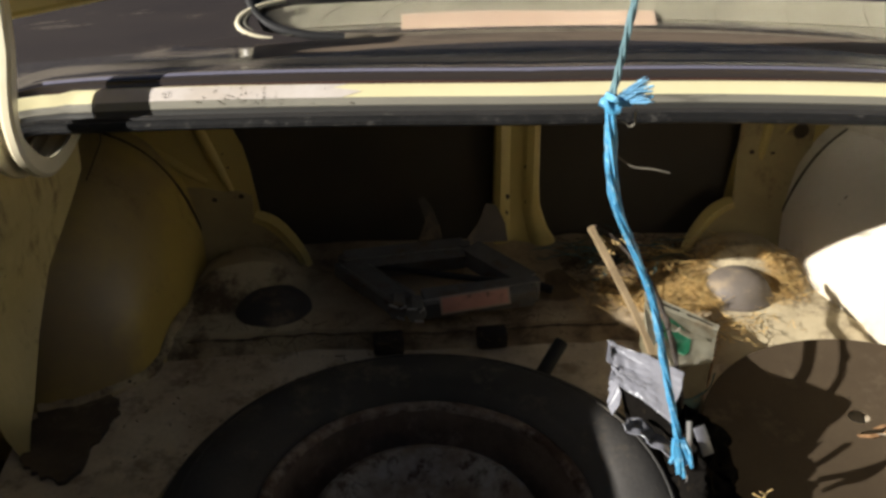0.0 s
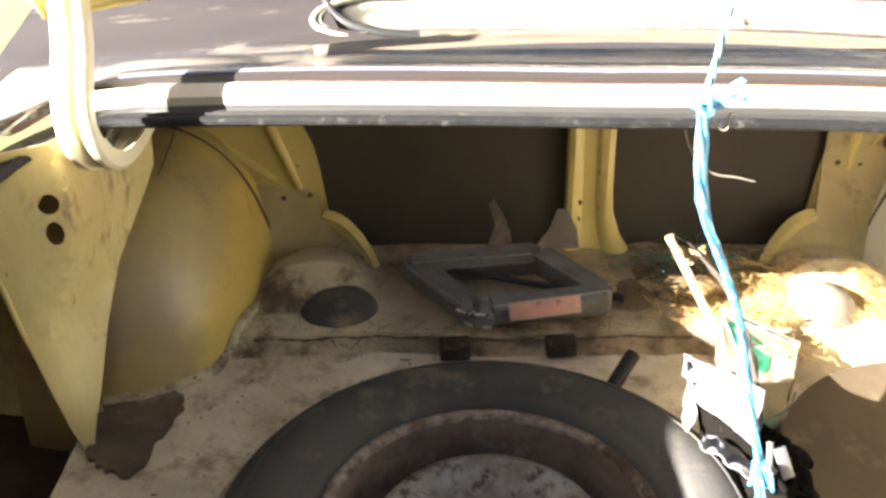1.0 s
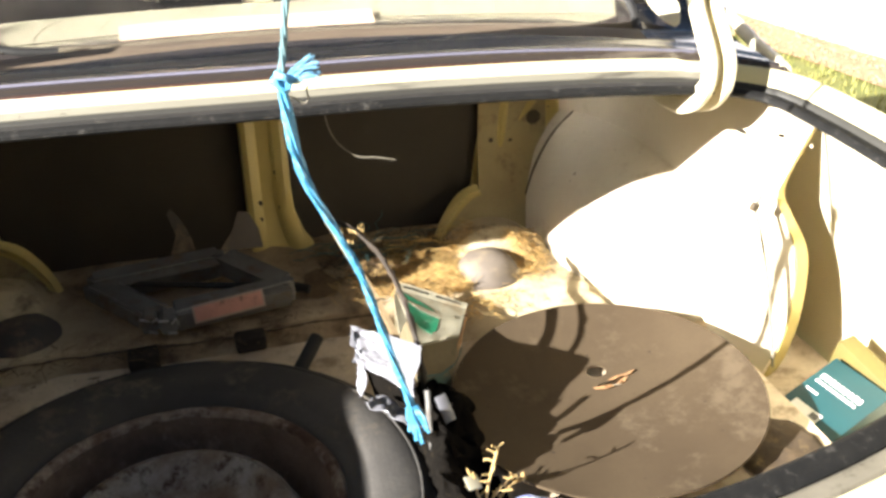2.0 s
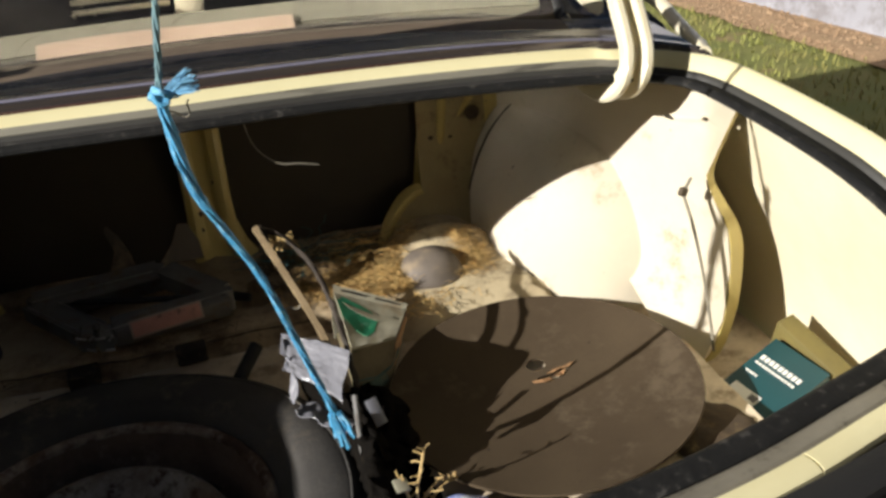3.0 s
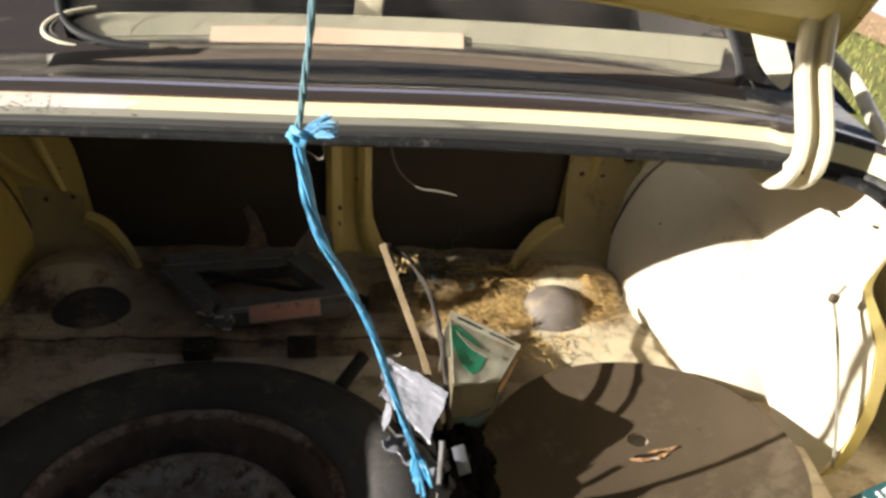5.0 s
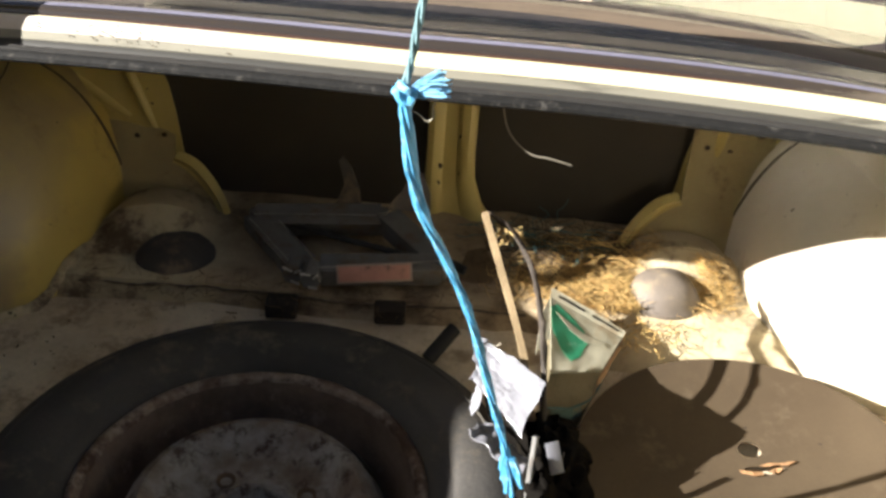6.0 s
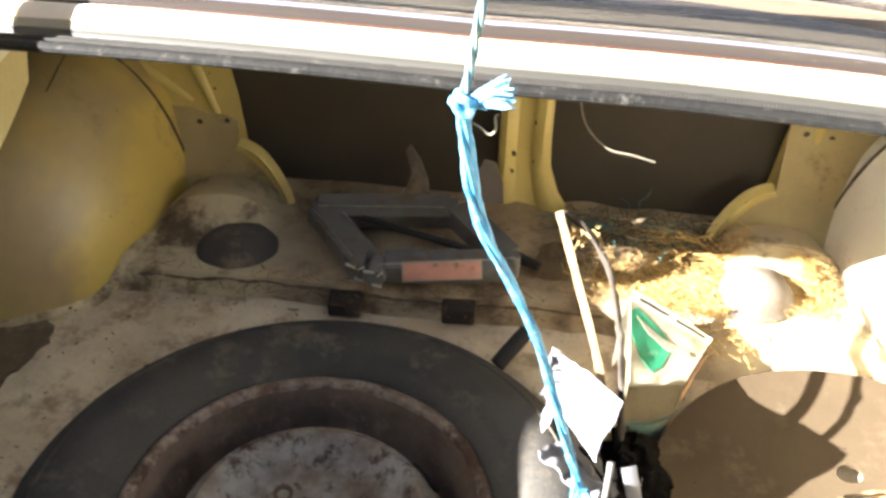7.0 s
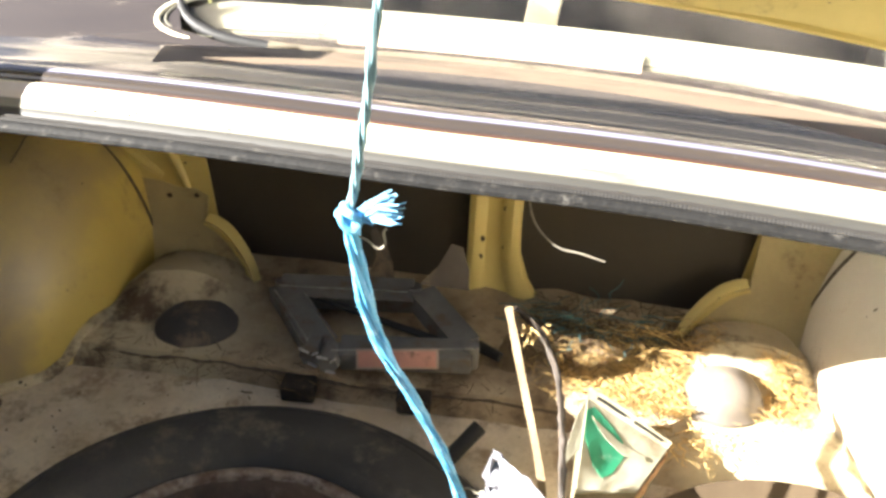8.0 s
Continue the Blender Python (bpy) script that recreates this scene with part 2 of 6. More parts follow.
TEAL = mat("dark_teal_carton", (0.004, 0.058, 0.068), (0.006, 0.046, 0.055), 8, 0.5, bump=0.06, dirt=(0.03, 0.08, 0.085), dirt_scale=30, dirt_at=0.68)
WHITE_INK = mat("white_print", (0.78, 0.78, 0.74), (0.66, 0.66, 0.62), 20, 0.6, bump=0.0)
OLIVE = mat("olive_carton", (0.17, 0.135, 0.035), (0.12, 0.095, 0.03), 10, 0.7, bump=0.1, dirt=(0.24, 0.2, 0.1), dirt_scale=30, dirt_at=0.66)
PLASTIC = mat("crumpled_white_plastic", (0.26, 0.26, 0.285), (0.19, 0.19, 0.215), 12, 0.3, bump=0.2, bump_scale=90, dirt=(0.11, 0.11, 0.12), dirt_scale=40, dirt_at=0.60)
BLUE = mat("blue_polypropylene_cord", (0.10, 0.42, 0.68), (0.06, 0.30, 0.56), 60, 0.42, bump=0.6, bump_scale=700, dirt=(0.30, 0.58, 0.76), dirt_scale=120, dirt_at=0.55)
TEAL_RAG = mat("dirty_teal_plastic", (0.085, 0.16, 0.14), (0.05, 0.085, 0.07), 40, 0.5, bump=0.2, dirt=(0.16, 0.15, 0.10), dirt_scale=50, dirt_at=0.58)
BLUE_PALE = mat("frayed_pale_blue_fibre", (0.24, 0.50, 0.70), (0.15, 0.38, 0.60), 60, 0.6, bump=0.0, island=0.4)
BLUE_GREY = mat("weathered_grey_blue_cord", (0.17, 0.30, 0.34), (0.11, 0.20, 0.22), 60, 0.6, bump=0.6, bump_scale=700)
WOOD = mat("bare_wood_stick", (0.31, 0.225, 0.125), (0.21, 0.15, 0.08), 30, 0.75, bump=0.4, bump_scale=300, dirt=(0.13, 0.085, 0.05), dirt_scale=50, dirt_at=0.60)
BLACK_STRAP = mat("frayed_dark_strap", (0.022, 0.016, 0.011), (0.045, 0.031, 0.020), 50, 0.7, bump=0.5, bump_scale=500, dirt=(0.20, 0.13, 0.065), dirt_scale=60, dirt_at=0.64)
STRAW = mat("dry_straw", (0.62, 0.43, 0.165), (0.34, 0.21, 0.075), 40, 0.8, bump=0.1, island=0.75)
LITTER = mat("dark_leaf_litter", (0.16, 0.10, 0.045), (0.07, 0.045, 0.022), 60, 0.9, bump=0.2, island=0.6)
TWIG = mat("pale_dry_twig", (0.62, 0.46, 0.20), (0.42, 0.28, 0.11), 60, 0.8, bump=0.2)
WIRE = mat("pale_wire", (0.30, 0.27, 0.21), (0.2, 0.18, 0.14), 60, 0.5, bump=0.1)
SEAM = mat("seam_sealer", (0.10, 0.075, 0.045), (0.06, 0.045, 0.03), 40, 0.8, bump=0.3)
SHELF_VINYL = mat("grey_green_parcel_shelf", (0.185, 0.176, 0.128), (0.145, 0.138, 0.100), 8, 0.8, bump=0.2, dirt=(0.115, 0.11, 0.085), dirt_scale=9, dirt_at=0.60, stretch=(1.0, 0.35, 0.35))
SHELF_ROLL = mat("dark_parcel_shelf_roll", (0.140, 0.132, 0.092), (0.098, 0.092, 0.064), 9, 0.85, bump=0.2, dirt=(0.075, 0.07, 0.052), dirt_scale=12, dirt_at=0.56, stretch=(1.0, 0.3, 0.3))
PINK_REFLECTION = mat("pale_pink_reflection", (0.36, 0.275, 0.205), (0.31, 0.23, 0.168), 10, 0.7, bump=0.05)
CABIN = mat("dark_cabin_lining", (0.022, 0.018, 0.015), (0.016, 0.014, 0.012), 6, 0.9, bump=0.1)
CHROME = mat("dull_chrome", (0.62, 0.60, 0.56), (0.5, 0.48, 0.45), 20, 0.2, metal=1.0, bump=0.06, dirt=(0.3, 0.25, 0.2), dirt_scale=60, dirt_at=0.68)
RED_LENS = mat("red_lamp_lens", (0.42, 0.018, 0.010), (0.32, 0.012, 0.008), 30, 0.25, bump=0.05, coat=0.4)
BLUE_WHITE = mat("pale_blue_plastic", (0.26, 0.32, 0.62), (0.20, 0.24, 0.52), 20, 0.35, bump=0.2, dirt=(0.62, 0.64, 0.72), dirt_scale=30, dirt_at=0.56)
GRASS = mat("mown_grass", (0.112, 0.140, 0.028), (0.195, 0.178, 0.050), 3.0, 0.9, bump=0.8, bump_scale=60, dirt=(0.24, 0.175, 0.08), dirt_scale=2.4, dirt_at=0.60)
BLADE = mat("grass_blade", (0.18, 0.225, 0.042), (0.31, 0.28, 0.080), 2.0, 0.8, bump=0.0, dirt=(0.36, 0.27, 0.13), dirt_scale=1.8, dirt_at=0.56)
GRAVEL = mat("tan_gravel", (0.40, 0.27, 0.15), (0.24, 0.15, 0.08), 30, 0.95, bump=0.5, bump_scale=80, dirt=(0.09, 0.10, 0.03), dirt_scale=6, dirt_at=0.63)
PEBBLE = mat("tan_pebble", (0.46, 0.31, 0.18), (0.26, 0.16, 0.09), 18, 0.9, bump=0.2)
WALL = mat("whitewashed_wall", (0.34, 0.34, 0.375), (0.27, 0.27, 0.30), 4, 0.9, bump=0.4, bump_scale=70, dirt=(0.20, 0.19, 0.20), dirt_scale=3, dirt_at=0.56)

TAN_WALL = mat("tan_render", (0.52, 0.45, 0.37), (0.44, 0.38, 0.31), 2, 0.9, bump=0.4, bump_scale=50, dirt=(0.30, 0.26, 0.22), dirt_scale=1.5, dirt_at=0.55)
BLACK_PLASTIC = mat("dirty_black_rag", (0.011, 0.0095, 0.008), (0.006, 0.0055, 0.005), 30, 0.95, bump=0.5, bump_scale=120, dirt=(0.024, 0.019, 0.013), dirt_scale=60, dirt_at=0.62, specular=0.0)
TWINE = mat("faded_teal_twine", (0.065, 0.16, 0.155), (0.04, 0.10, 0.098), 60, 0.7, bump=0.3, island=0.5)
SKY_BLOCK = mat("brown_render", (0.20, 0.16, 0.12), (0.15, 0.12, 0.09), 3, 0.9, bump=0.4, bump_scale=60)


def glass(name, colour=(0.93, 0.91, 0.87), film=(0.32, 0.28, 0.23)):
    """Window glass under an uneven film of dried dust."""
    m = bpy.data.materials.new(name)
    m.use_nodes = True
    n, l = m.node_tree.nodes, m.node_tree.links
    b = n["Principled BSDF"]
    b.inputs["Base Color"].default_value = (*colour, 1)
    b.inputs["Transmission Weight"].default_value, b.inputs["Roughness"].default_value, b.inputs["IOR"].default_value = 1.0, 0.02, 1.45
    dust = n.new("ShaderNodeBsdfDiffuse")
    dust.inputs["Color"].default_value = (*film, 1)
    cloud = n.new("ShaderNodeTexNoise")
    cloud.inputs["Scale"].default_value, cloud.inputs["Detail"].default_value = 9.0, 6.0
    l.new(n.new("ShaderNodeTexCoord").outputs["Object"], cloud.inputs["Vector"])
    how = n.new("ShaderNodeMapRange")
    how.inputs["From Min"].default_value, how.inputs["From Max"].default_value = 0.3, 0.7
    how.inputs["To Min"].default_value, how.inputs["To Max"].default_value = 0.0, 0.05
    l.new(cloud.outputs["Fac"], how.inputs["Value"])
    both = n.new("ShaderNodeMixShader")
    l.new(how.outputs["Result"], both.inputs[0])
    l.new(b.outputs[0], both.inputs[1])
    l.new(dust.outputs[0], both.inputs[2])
    l.new(both.outputs[0], n["Material Output"].inputs["Surface"])
    return m


GLASS = glass("rear_window_glass")


# ---- mesh tools ----
ORIGIN = {}


def thing(name, at, label, category, group="", kind=""):
    e = tagged(new(name), label, category, group, kind)
    e.empty_display_size = 0.05
    e.location = at
    ORIGIN[e] = Vector(at)
    return e


def part(name, bm, material, parent, label="", smooth=True):
    """Links a bmesh, given in world places, as one mesh under a thing or a part."""
    root = ORIGIN[parent]
    bmesh.ops.translate(bm, verts=bm.verts, vec=-root)
    bmesh.ops.recalc_face_normals(bm, faces=bm.faces)
    for f in bm.faces:
        f.smooth = smooth
    me = bpy.data.meshes.new(name)
    bm.to_mesh(me)
    bm.free()
    me.materials.append(material)
    if smooth:
        me.set_sharp_from_angle(angle=radians(38))
    ob = new(name, me)
    ob.parent = parent
    ORIGIN[ob] = root
    if label:
        tagged(ob, label)
    return ob


def lone(name, bm, material, label, category, group="", kind="", smooth=True):
    """A thing of one single mesh, given in world places."""
    for f in bm.faces:
        f.smooth = smooth
    bmesh.ops.recalc_face_normals(bm, faces=bm.faces)
    me = bpy.data.meshes.new(name)
    bm.to_mesh(me)
    bm.free()
    me.materials.append(material)
    if smooth:
        me.set_sharp_from_angle(angle=radians(38))
    return tagged(new(name, me), label, category, group, kind)


def glide(points, per=8, closed=False):
    """A smooth line through the points."""
    p = [Vector(q) for q in points]
    out, n = [], len(p)
    for i in range(n if closed else n - 1):
        a, b = p[i], p[(i + 1) % n]
        before = p[(i - 1) % n] if closed or i else a + (a - b)
        after = p[(i + 2) % n] if closed or i + 2 < n else b + (b - a)
        for k in range(per):
            u = k / per
            out.append(0.5 * (2 * a + (b - before) * u + (2 * before - 5 * a + 4 * b - after) * u * u + (3 * a - before - 3 * b + after) * u ** 3))
    return out if closed else out + [p[-1]]


def tube(line, radius, sides=10, closed=False, bm=None, wobble=0.0, taper=None):
    bm = bm or bmesh.new()
    line = [Vector(q) for q in line]
    n, rings, up = len(line), [], Vector((0.13, 0.31, 0.94))
    for i, c in enumerate(line):
        ahead = (line[(i + 1) % n] - line[i - 1]) if closed or 0 < i < n - 1 else (line[1] - line[0] if i == 0 else line[-1] - line[-2])
        ahead.normalize()
        side = ahead.cross(up).normalized()
        up = side.cross(ahead).normalized()
        r = radius * (taper(i / (n - 1)) if taper else 1)
        rings.append([bm.verts.new(c + (side * math.cos(a) + up * math.sin(a)) * r * (1 + wobble * noise.noise((c + side * math.cos(a) * 0.02) * 90))) for a in (2 * math.pi * k / sides for k in range(sides))])
    for i in range(n if closed else n - 1):
        a, b = rings[i], rings[(i + 1) % n]
        for k in range(sides):
            bm.faces.new((a[k], a[(k + 1) % sides], b[(k + 1) % sides], b[k]))
    if not closed:
        bm.faces.new(rings[0][::-1])
        bm.faces.new(rings[-1])
    return bm


def sweep(line, outs, profile, bm=None, ups=None):
    """Carries a profile of (outward, up) along a line whose outward ways are given, closed in itself."""
    bm = bm or bmesh.new()
    rings = []
    for i, c in enumerate(line):
        u = ups[i] if ups else Vector((0, 0, 1))
        rings.append([bm.verts.new(c + outs[i] * o + u * h) for o, h in profile])
    m = len(profile)
    for a, b in zip(rings, rings[1:]):
        for k in range(m):
            bm.faces.new((a[k], a[(k + 1) % m], b[(k + 1) % m], b[k]))
    bm.faces.new(rings[0][::-1])
    bm.faces.new(rings[-1])
    return bm


def sheet(place, nu, nv, thick=0.0, bm=None):
    """A grid of place(u, v), u and v from 0 to 1, given a thickness."""
    bm = bm or bmesh.new()
    rows = [[bm.verts.new(place(i / nu, j / nv)) for i in range(nu + 1)] for j in range(nv + 1)]
    faces = [bm.faces.new((rows[j][i], rows[j][i + 1], rows[j + 1][i + 1], rows[j + 1][i])) for j in range(nv) for i in range(nu)]
    if thick:
        bmesh.ops.recalc_face_normals(bm, faces=faces)
        bmesh.ops.solidify(bm, geom=faces, thickness=thick)
    return bm


def plate(loop, holes, place, thick, cuts=0):
    """A flat cut-out of a loop of (a, b) with holes in it, laid out by place(a, b) and given a thickness."""
    bm = bmesh.new()
    edges = []
    for ring in (loop, *holes):
        vs = [bm.verts.new((a, b, 0)) for a, b in ring]
        edges += [bm.edges.new((vs[i], vs[(i + 1) % len(vs)])) for i in range(len(vs))]
    bmesh.ops.triangle_fill(bm, edges=edges, use_beauty=True, use_dissolve=False)
    if cuts:
        bmesh.ops.subdivide_edges(bm, edges=[e for e in bm.edges if e.calc_length() > 0.03], cuts=cuts, use_grid_fill=True)
        bmesh.ops.triangulate(bm, faces=bm.faces)
    for v in bm.verts:
        v.co = place(v.co.x, v.co.y)
    bmesh.ops.recalc_face_normals(bm, faces=bm.faces)
    bmesh.ops.solidify(bm, geom=bm.faces[:], thickness=thick)
    return bm


def ring_of(cx, cy, r, n=20, squash=1.0, turn=0.0):
    return [(cx + r * math.cos(2 * math.pi * k / n + turn), cy + r * squash * math.sin(2 * math.pi * k / n + turn)) for k in range(n)]


def box(m, sx, sy, sz, bevel=0.002, bm=None, segments=2):
    """A bevelled block of that size, centred on the pose m."""
    b = bmesh.new()
    bmesh.ops.create_cube(b, size=1.0)
    for v in b.verts:
        v.co = Vector((v.co.x * sx, v.co.y * sy, v.co.z * sz))
    if bevel:
        bmesh.ops.bevel(b, geom=b.edges[:], offset=bevel, segments=segments, affect="EDGES", profile=0.5)
    bmesh.ops.transform(b, matrix=m, verts=b.verts)
    if bm is None:
        return b
    keep = {v: bm.verts.new(v.co) for v in b.verts}
    for f in b.faces:
        bm.faces.new([keep[v] for v in f.verts])
    b.free()
    return bm


def lathe(profile, m, n=64, closed=True, uneven=0.0):
    """Turns a profile of (radius, height) about z, laid down by the pose m."""
    bm = bmesh.new()
    rings = []
    for r, h in profile:
        if r < 1e-5:
            rings.append([bm.verts.new((0, 0, h))] * n)
        else:
            rings.append([bm.verts.new((r * math.cos(2 * math.pi * k / n), r * math.sin(2 * math.pi * k / n), h)) for k in range(n)])
    pairs = list(zip(rings, rings[1:])) + ([(rings[-1], rings[0])] if closed else [])
    for a, b in pairs:
        for k in range(n):
            vs = [a[k], a[(k + 1) % n], b[(k + 1) % n], b[k]]
            vs = [v for i, v in enumerate(vs) if v not in vs[:i]]
            if len(vs) > 2:
                bm.faces.new(vs)
    if uneven:
        for v in bm.verts:
            v.co += Vector(noise.noise_vector(v.co * 25)) * uneven
    bmesh.ops.transform(bm, matrix=m, verts=bm.verts)
    return bm


# ---- the ground, the gravel strip and the wall beside the car ----
def ground_at(u, v):
    x, y = (u - 0.5) * 2, (v - 0.5) * 2
    return Vector((math.copysign(abs(x) ** 2.2 * 60, x), math.copysign(abs(y) ** 2.2 * 60, y), 0.006 * noise.noise(Vector((x * 40, y * 40, 0)))))


ground = lone("ground", sheet(ground_at, 80, 80), GRASS, "mown grass lawn, green with dry patches", "ground", kind="structure")


def along(k, off=0.0):
    """A place on the line of the wall beside the lawn, k metres along it."""
    return Vector((3.22 - 0.16 * k + 0.987 * off, 4.0 + 0.987 * k + 0.16 * off, 0))


def gravel_at(u, v):
    p = along(-9 + 18 * u, -0.36 + 0.42 * v + 0.05 * noise.noise(Vector((u * 60, v * 3, 0))))
    return p + Vector((0, 0, 0.012 + 0.012 * noise.noise(p * 9)))


gravel = lone("gravel_strip", sheet(gravel_at, 90, 8), GRAVEL, "strip of tan gravel and dry leaves along the wall", "gravel", kind="structure")
bm = bmesh.new()
for a, b in (((-9, 0.0), (9, 0.2)),):
    lo = [along(a[0], a[1]), along(b[0], a[1]), along(b[0], b[1]), along(a[0], b[1])]
    down, up = [bm.verts.new(p - Vector((0, 0, 0.1))) for p in lo], [bm.verts.new(p + Vector((0, 0, 2.2))) for p in lo]
    bm.faces.new(down[::-1]), bm.faces.new(up)
    for i in range(4):
        bm.faces.new((down[i], down[(i + 1) % 4], up[(i + 1) % 4], up[i]))
wall_side = lone("wall_side", bm, WALL, "whitewashed rendered garden wall beside the lawn", "wall", kind="structure")

# Unseen added walls: one blocks sky from behind, one gives the deck a tan reflection.
lone("wall_back", box(pose(-0.5, -2.6, 1.7), 9.0, 0.2, 3.4, 0.02), SKY_BLOCK, "unseen plain brown wall added to block low sky light", "wall", kind="structure")
lone("wall_front", box(pose(-0.5, 7.2, 2.4), 9.5, 0.2, 4.8, 0.02), TAN_WALL, "unseen plain tan wall added for the deck to reflect", "wall", kind="structure")

rng = random.Random(4)
bm = bmesh.new()
for _ in range(9000):
    x, y = rng.uniform(0.95, 3.6), rng.uniform(1.2, 5.4)
    if (Vector((x, y, 0)) - along(0)).dot(Vector((0.987, 0.16, 0))) > -0.33:
        continue
    h, a, lean = rng.uniform(0.02, 0.05), rng.uniform(0, 6.28), rng.uniform(-0.03, 0.03)
    dx, dy = 0.004 * math.cos(a), 0.004 * math.sin(a)
    vs = [bm.verts.new(q) for q in ((x - dx, y - dy, 0), (x + dx, y + dy, 0), (x + lean, y + lean * 0.6, h))]
    bm.faces.new(vs)
grass = lone("grass", bm, BLADE, "short grass blades, green and straw-coloured", "grass", kind="stuff", smooth=False)
bm = bmesh.new()
for _ in range(2600):
    p = along(rng.uniform(-2.5, 3.0), rng.uniform(-0.36, 0.0))
    r = rng.uniform(0.005, 0.013)
    vs = [bm.verts.new(p + Vector((r * a, r * b, 0.012 + r * c * 0.7))) for a, b, c in ((1, 0, 0), (0, 1, 0.2), (-1, 0, 0), (0, -1, 0.1), (0.1, 0.1, 1))]
    for i in range(4):
        bm.faces.new((vs[i], vs[(i + 1) % 4], vs[4]))
pebbles = lone("pebbles", bm, PEBBLE, "loose tan pebbles and dead leaves", "gravel", kind="stuff", smooth=False)

# ---- the car: boot floor, shelf and wheel well ----
car = thing("car", (0, 0.8, 0), "old saloon car, dark brown outside, yellow inside, boot open", "car")
FLOOR, SHELF = 0.57, 0.605
WELL = Vector((-0.144, 0.773, FLOOR))


def floor_bm():
    bm = bmesh.new()
    n, rings = 96, []
    x0, x1, y0, y1 = -0.66, 0.66, 0.425, 1.15
    for k in range(n):
        a = 2 * math.pi * k / n
        c, s = math.cos(a), math.sin(a)
        far = min((x1 - WELL.x) / c if c > 1e-6 else ((x0 - WELL.x) / c if c < -1e-6 else 9), (y1 - WELL.y) / s if s > 1e-6 else ((y0 - WELL.y) / s if s < -1e-6 else 9))
        col = [(0.0, -0.115), (0.20, -0.115), (0.295, -0.11), (0.312, -0.095), (0.318, -0.04), (0.321, -0.012), (0.326, -0.003), (0.334, 0.0)]
        col = [(min(r, far - 0.002 * (8 - i)), h) for i, (r, h) in enumerate(col)]
        line = [WELL + Vector((r * c, r * s, h)) for r, h in col]
        for j in range(1, 9):
            r = col[-1][0] + (far - col[-1][0]) * j / 8
            p = WELL + Vector((r * c, r * s, 0))
            p.z += 0.004 * noise.noise(p * 9) + 0.0025 * noise.noise(p * 31)
            line.append(p)
        rings.append([bm.verts.new(p) for p in line])
    for k in range(n):
        a, b = rings[k], rings[(k + 1) % n]
        for j in range(len(a) - 1):
            bm.faces.new((a[j], b[j], b[j + 1], a[j + 1]))
    bmesh.ops.remove_doubles(bm, verts=bm.verts, dist=1e-4)
    return bm


def dirt_shade_patch(cx, cy, wide, deep, seed, ground):
    """A thin uneven crust on the boot floor or ledge, for dirt and painted shade."""
    def at(u, v):
        a = 2 * math.pi * u
        far = v * (1.0 + 0.32 * noise.noise(Vector((math.cos(a) * 1.6, math.sin(a) * 1.6, seed))) + 0.16 * noise.noise(Vector((math.cos(a) * 5, math.sin(a) * 5, seed))))
        x, y = cx + wide * far * math.cos(a), cy + deep * far * math.sin(a)
        return Vector((x, y, ground + 0.006 + 0.005 * (1 - v) + 0.004 * noise.noise(Vector((x * 40, y * 40, seed))) - 0.006 * v ** 6))
    return sheet(at, 48, 8)


part("boot_floor", floor_bm(), FLOOR_PAINT, car, "dusty pale boot floor with rust stains and a wheel well")


def shelf_at(u, v):
    x = -0.56 + 1.12 * u
    y, z = [(1.128, FLOOR - 0.006), (1.135, FLOOR + 0.004), (1.143, SHELF - 0.004), (1.152, SHELF), (1.20, SHELF), (1.26, SHELF + 0.004), (1.32, SHELF + 0.008), (1.36, SHELF + 0.012), (1.43, SHELF + 0.014)][round(v * 8)]
    y += 0.004 * math.sin(x * 17) + 0.004 * noise.noise(Vector((x * 30, 1, 2)))
    reach = min(1.0, max(0.0, (x - 0.20) / 0.08))
    y -= 0.075 * reach * reach * (3 - 2 * reach) * max(0.0, 1 - v * 2)
    if v > 0.4:
        z += 0.006 * noise.noise(Vector((x * 12, y * 12, 3))) + 0.003 * math.sin(x * 60) * (0.0 < x < 0.25)
    for side in (-1, 1):
        d = math.hypot((x - side * 0.395) / 0.095, (y - 1.275) / 0.075)
        z += 0.044 * max(0.0, 1 - d ** 3) if d < 1 else 0
    return Vector((x, y, z))


part("rear_shelf", sheet(shelf_at, 120, 8), SHELF_PAINT, car, "rust-stained, dirt-covered ledge behind the wheel well")
part("dirt_line", tube(glide([(x, 1.136 + 0.004 * math.sin(x * 17) + 0.003 * noise.noise(Vector((x * 22, 4, 1))), SHELF - 0.008 + 0.003 * noise.noise(Vector((x * 30, 2, 6)))) for x in [-0.47 + 0.03 * k for k in range(22)]], 5), 0.0015, 6, wobble=1.6), RUST_AND_SHADE, car, "dark line of dirt at the foot of the ledge")
crust = []
for k in range(56):
    a = k * 2 * math.pi / 56
    r = 1 + 0.45 * noise.noise(Vector((math.cos(a) * 1.6, math.sin(a) * 1.6, 3))) + 0.22 * noise.noise(Vector((math.cos(a) * 6, math.sin(a) * 6, 5)))
    crust.append((-0.600 + 0.055 * r * math.cos(a), 0.985 + 0.085 * r * math.sin(a)))
part("rust_crust", plate(crust, [], lambda a, b: Vector((a, b, FLOOR + 0.0055 + 0.0022 * noise.noise(Vector((a * 70, b * 70, 2))))), 0.006, 2), RUST_AND_SHADE, car, "brown crust of rust and dirt on the boot floor")
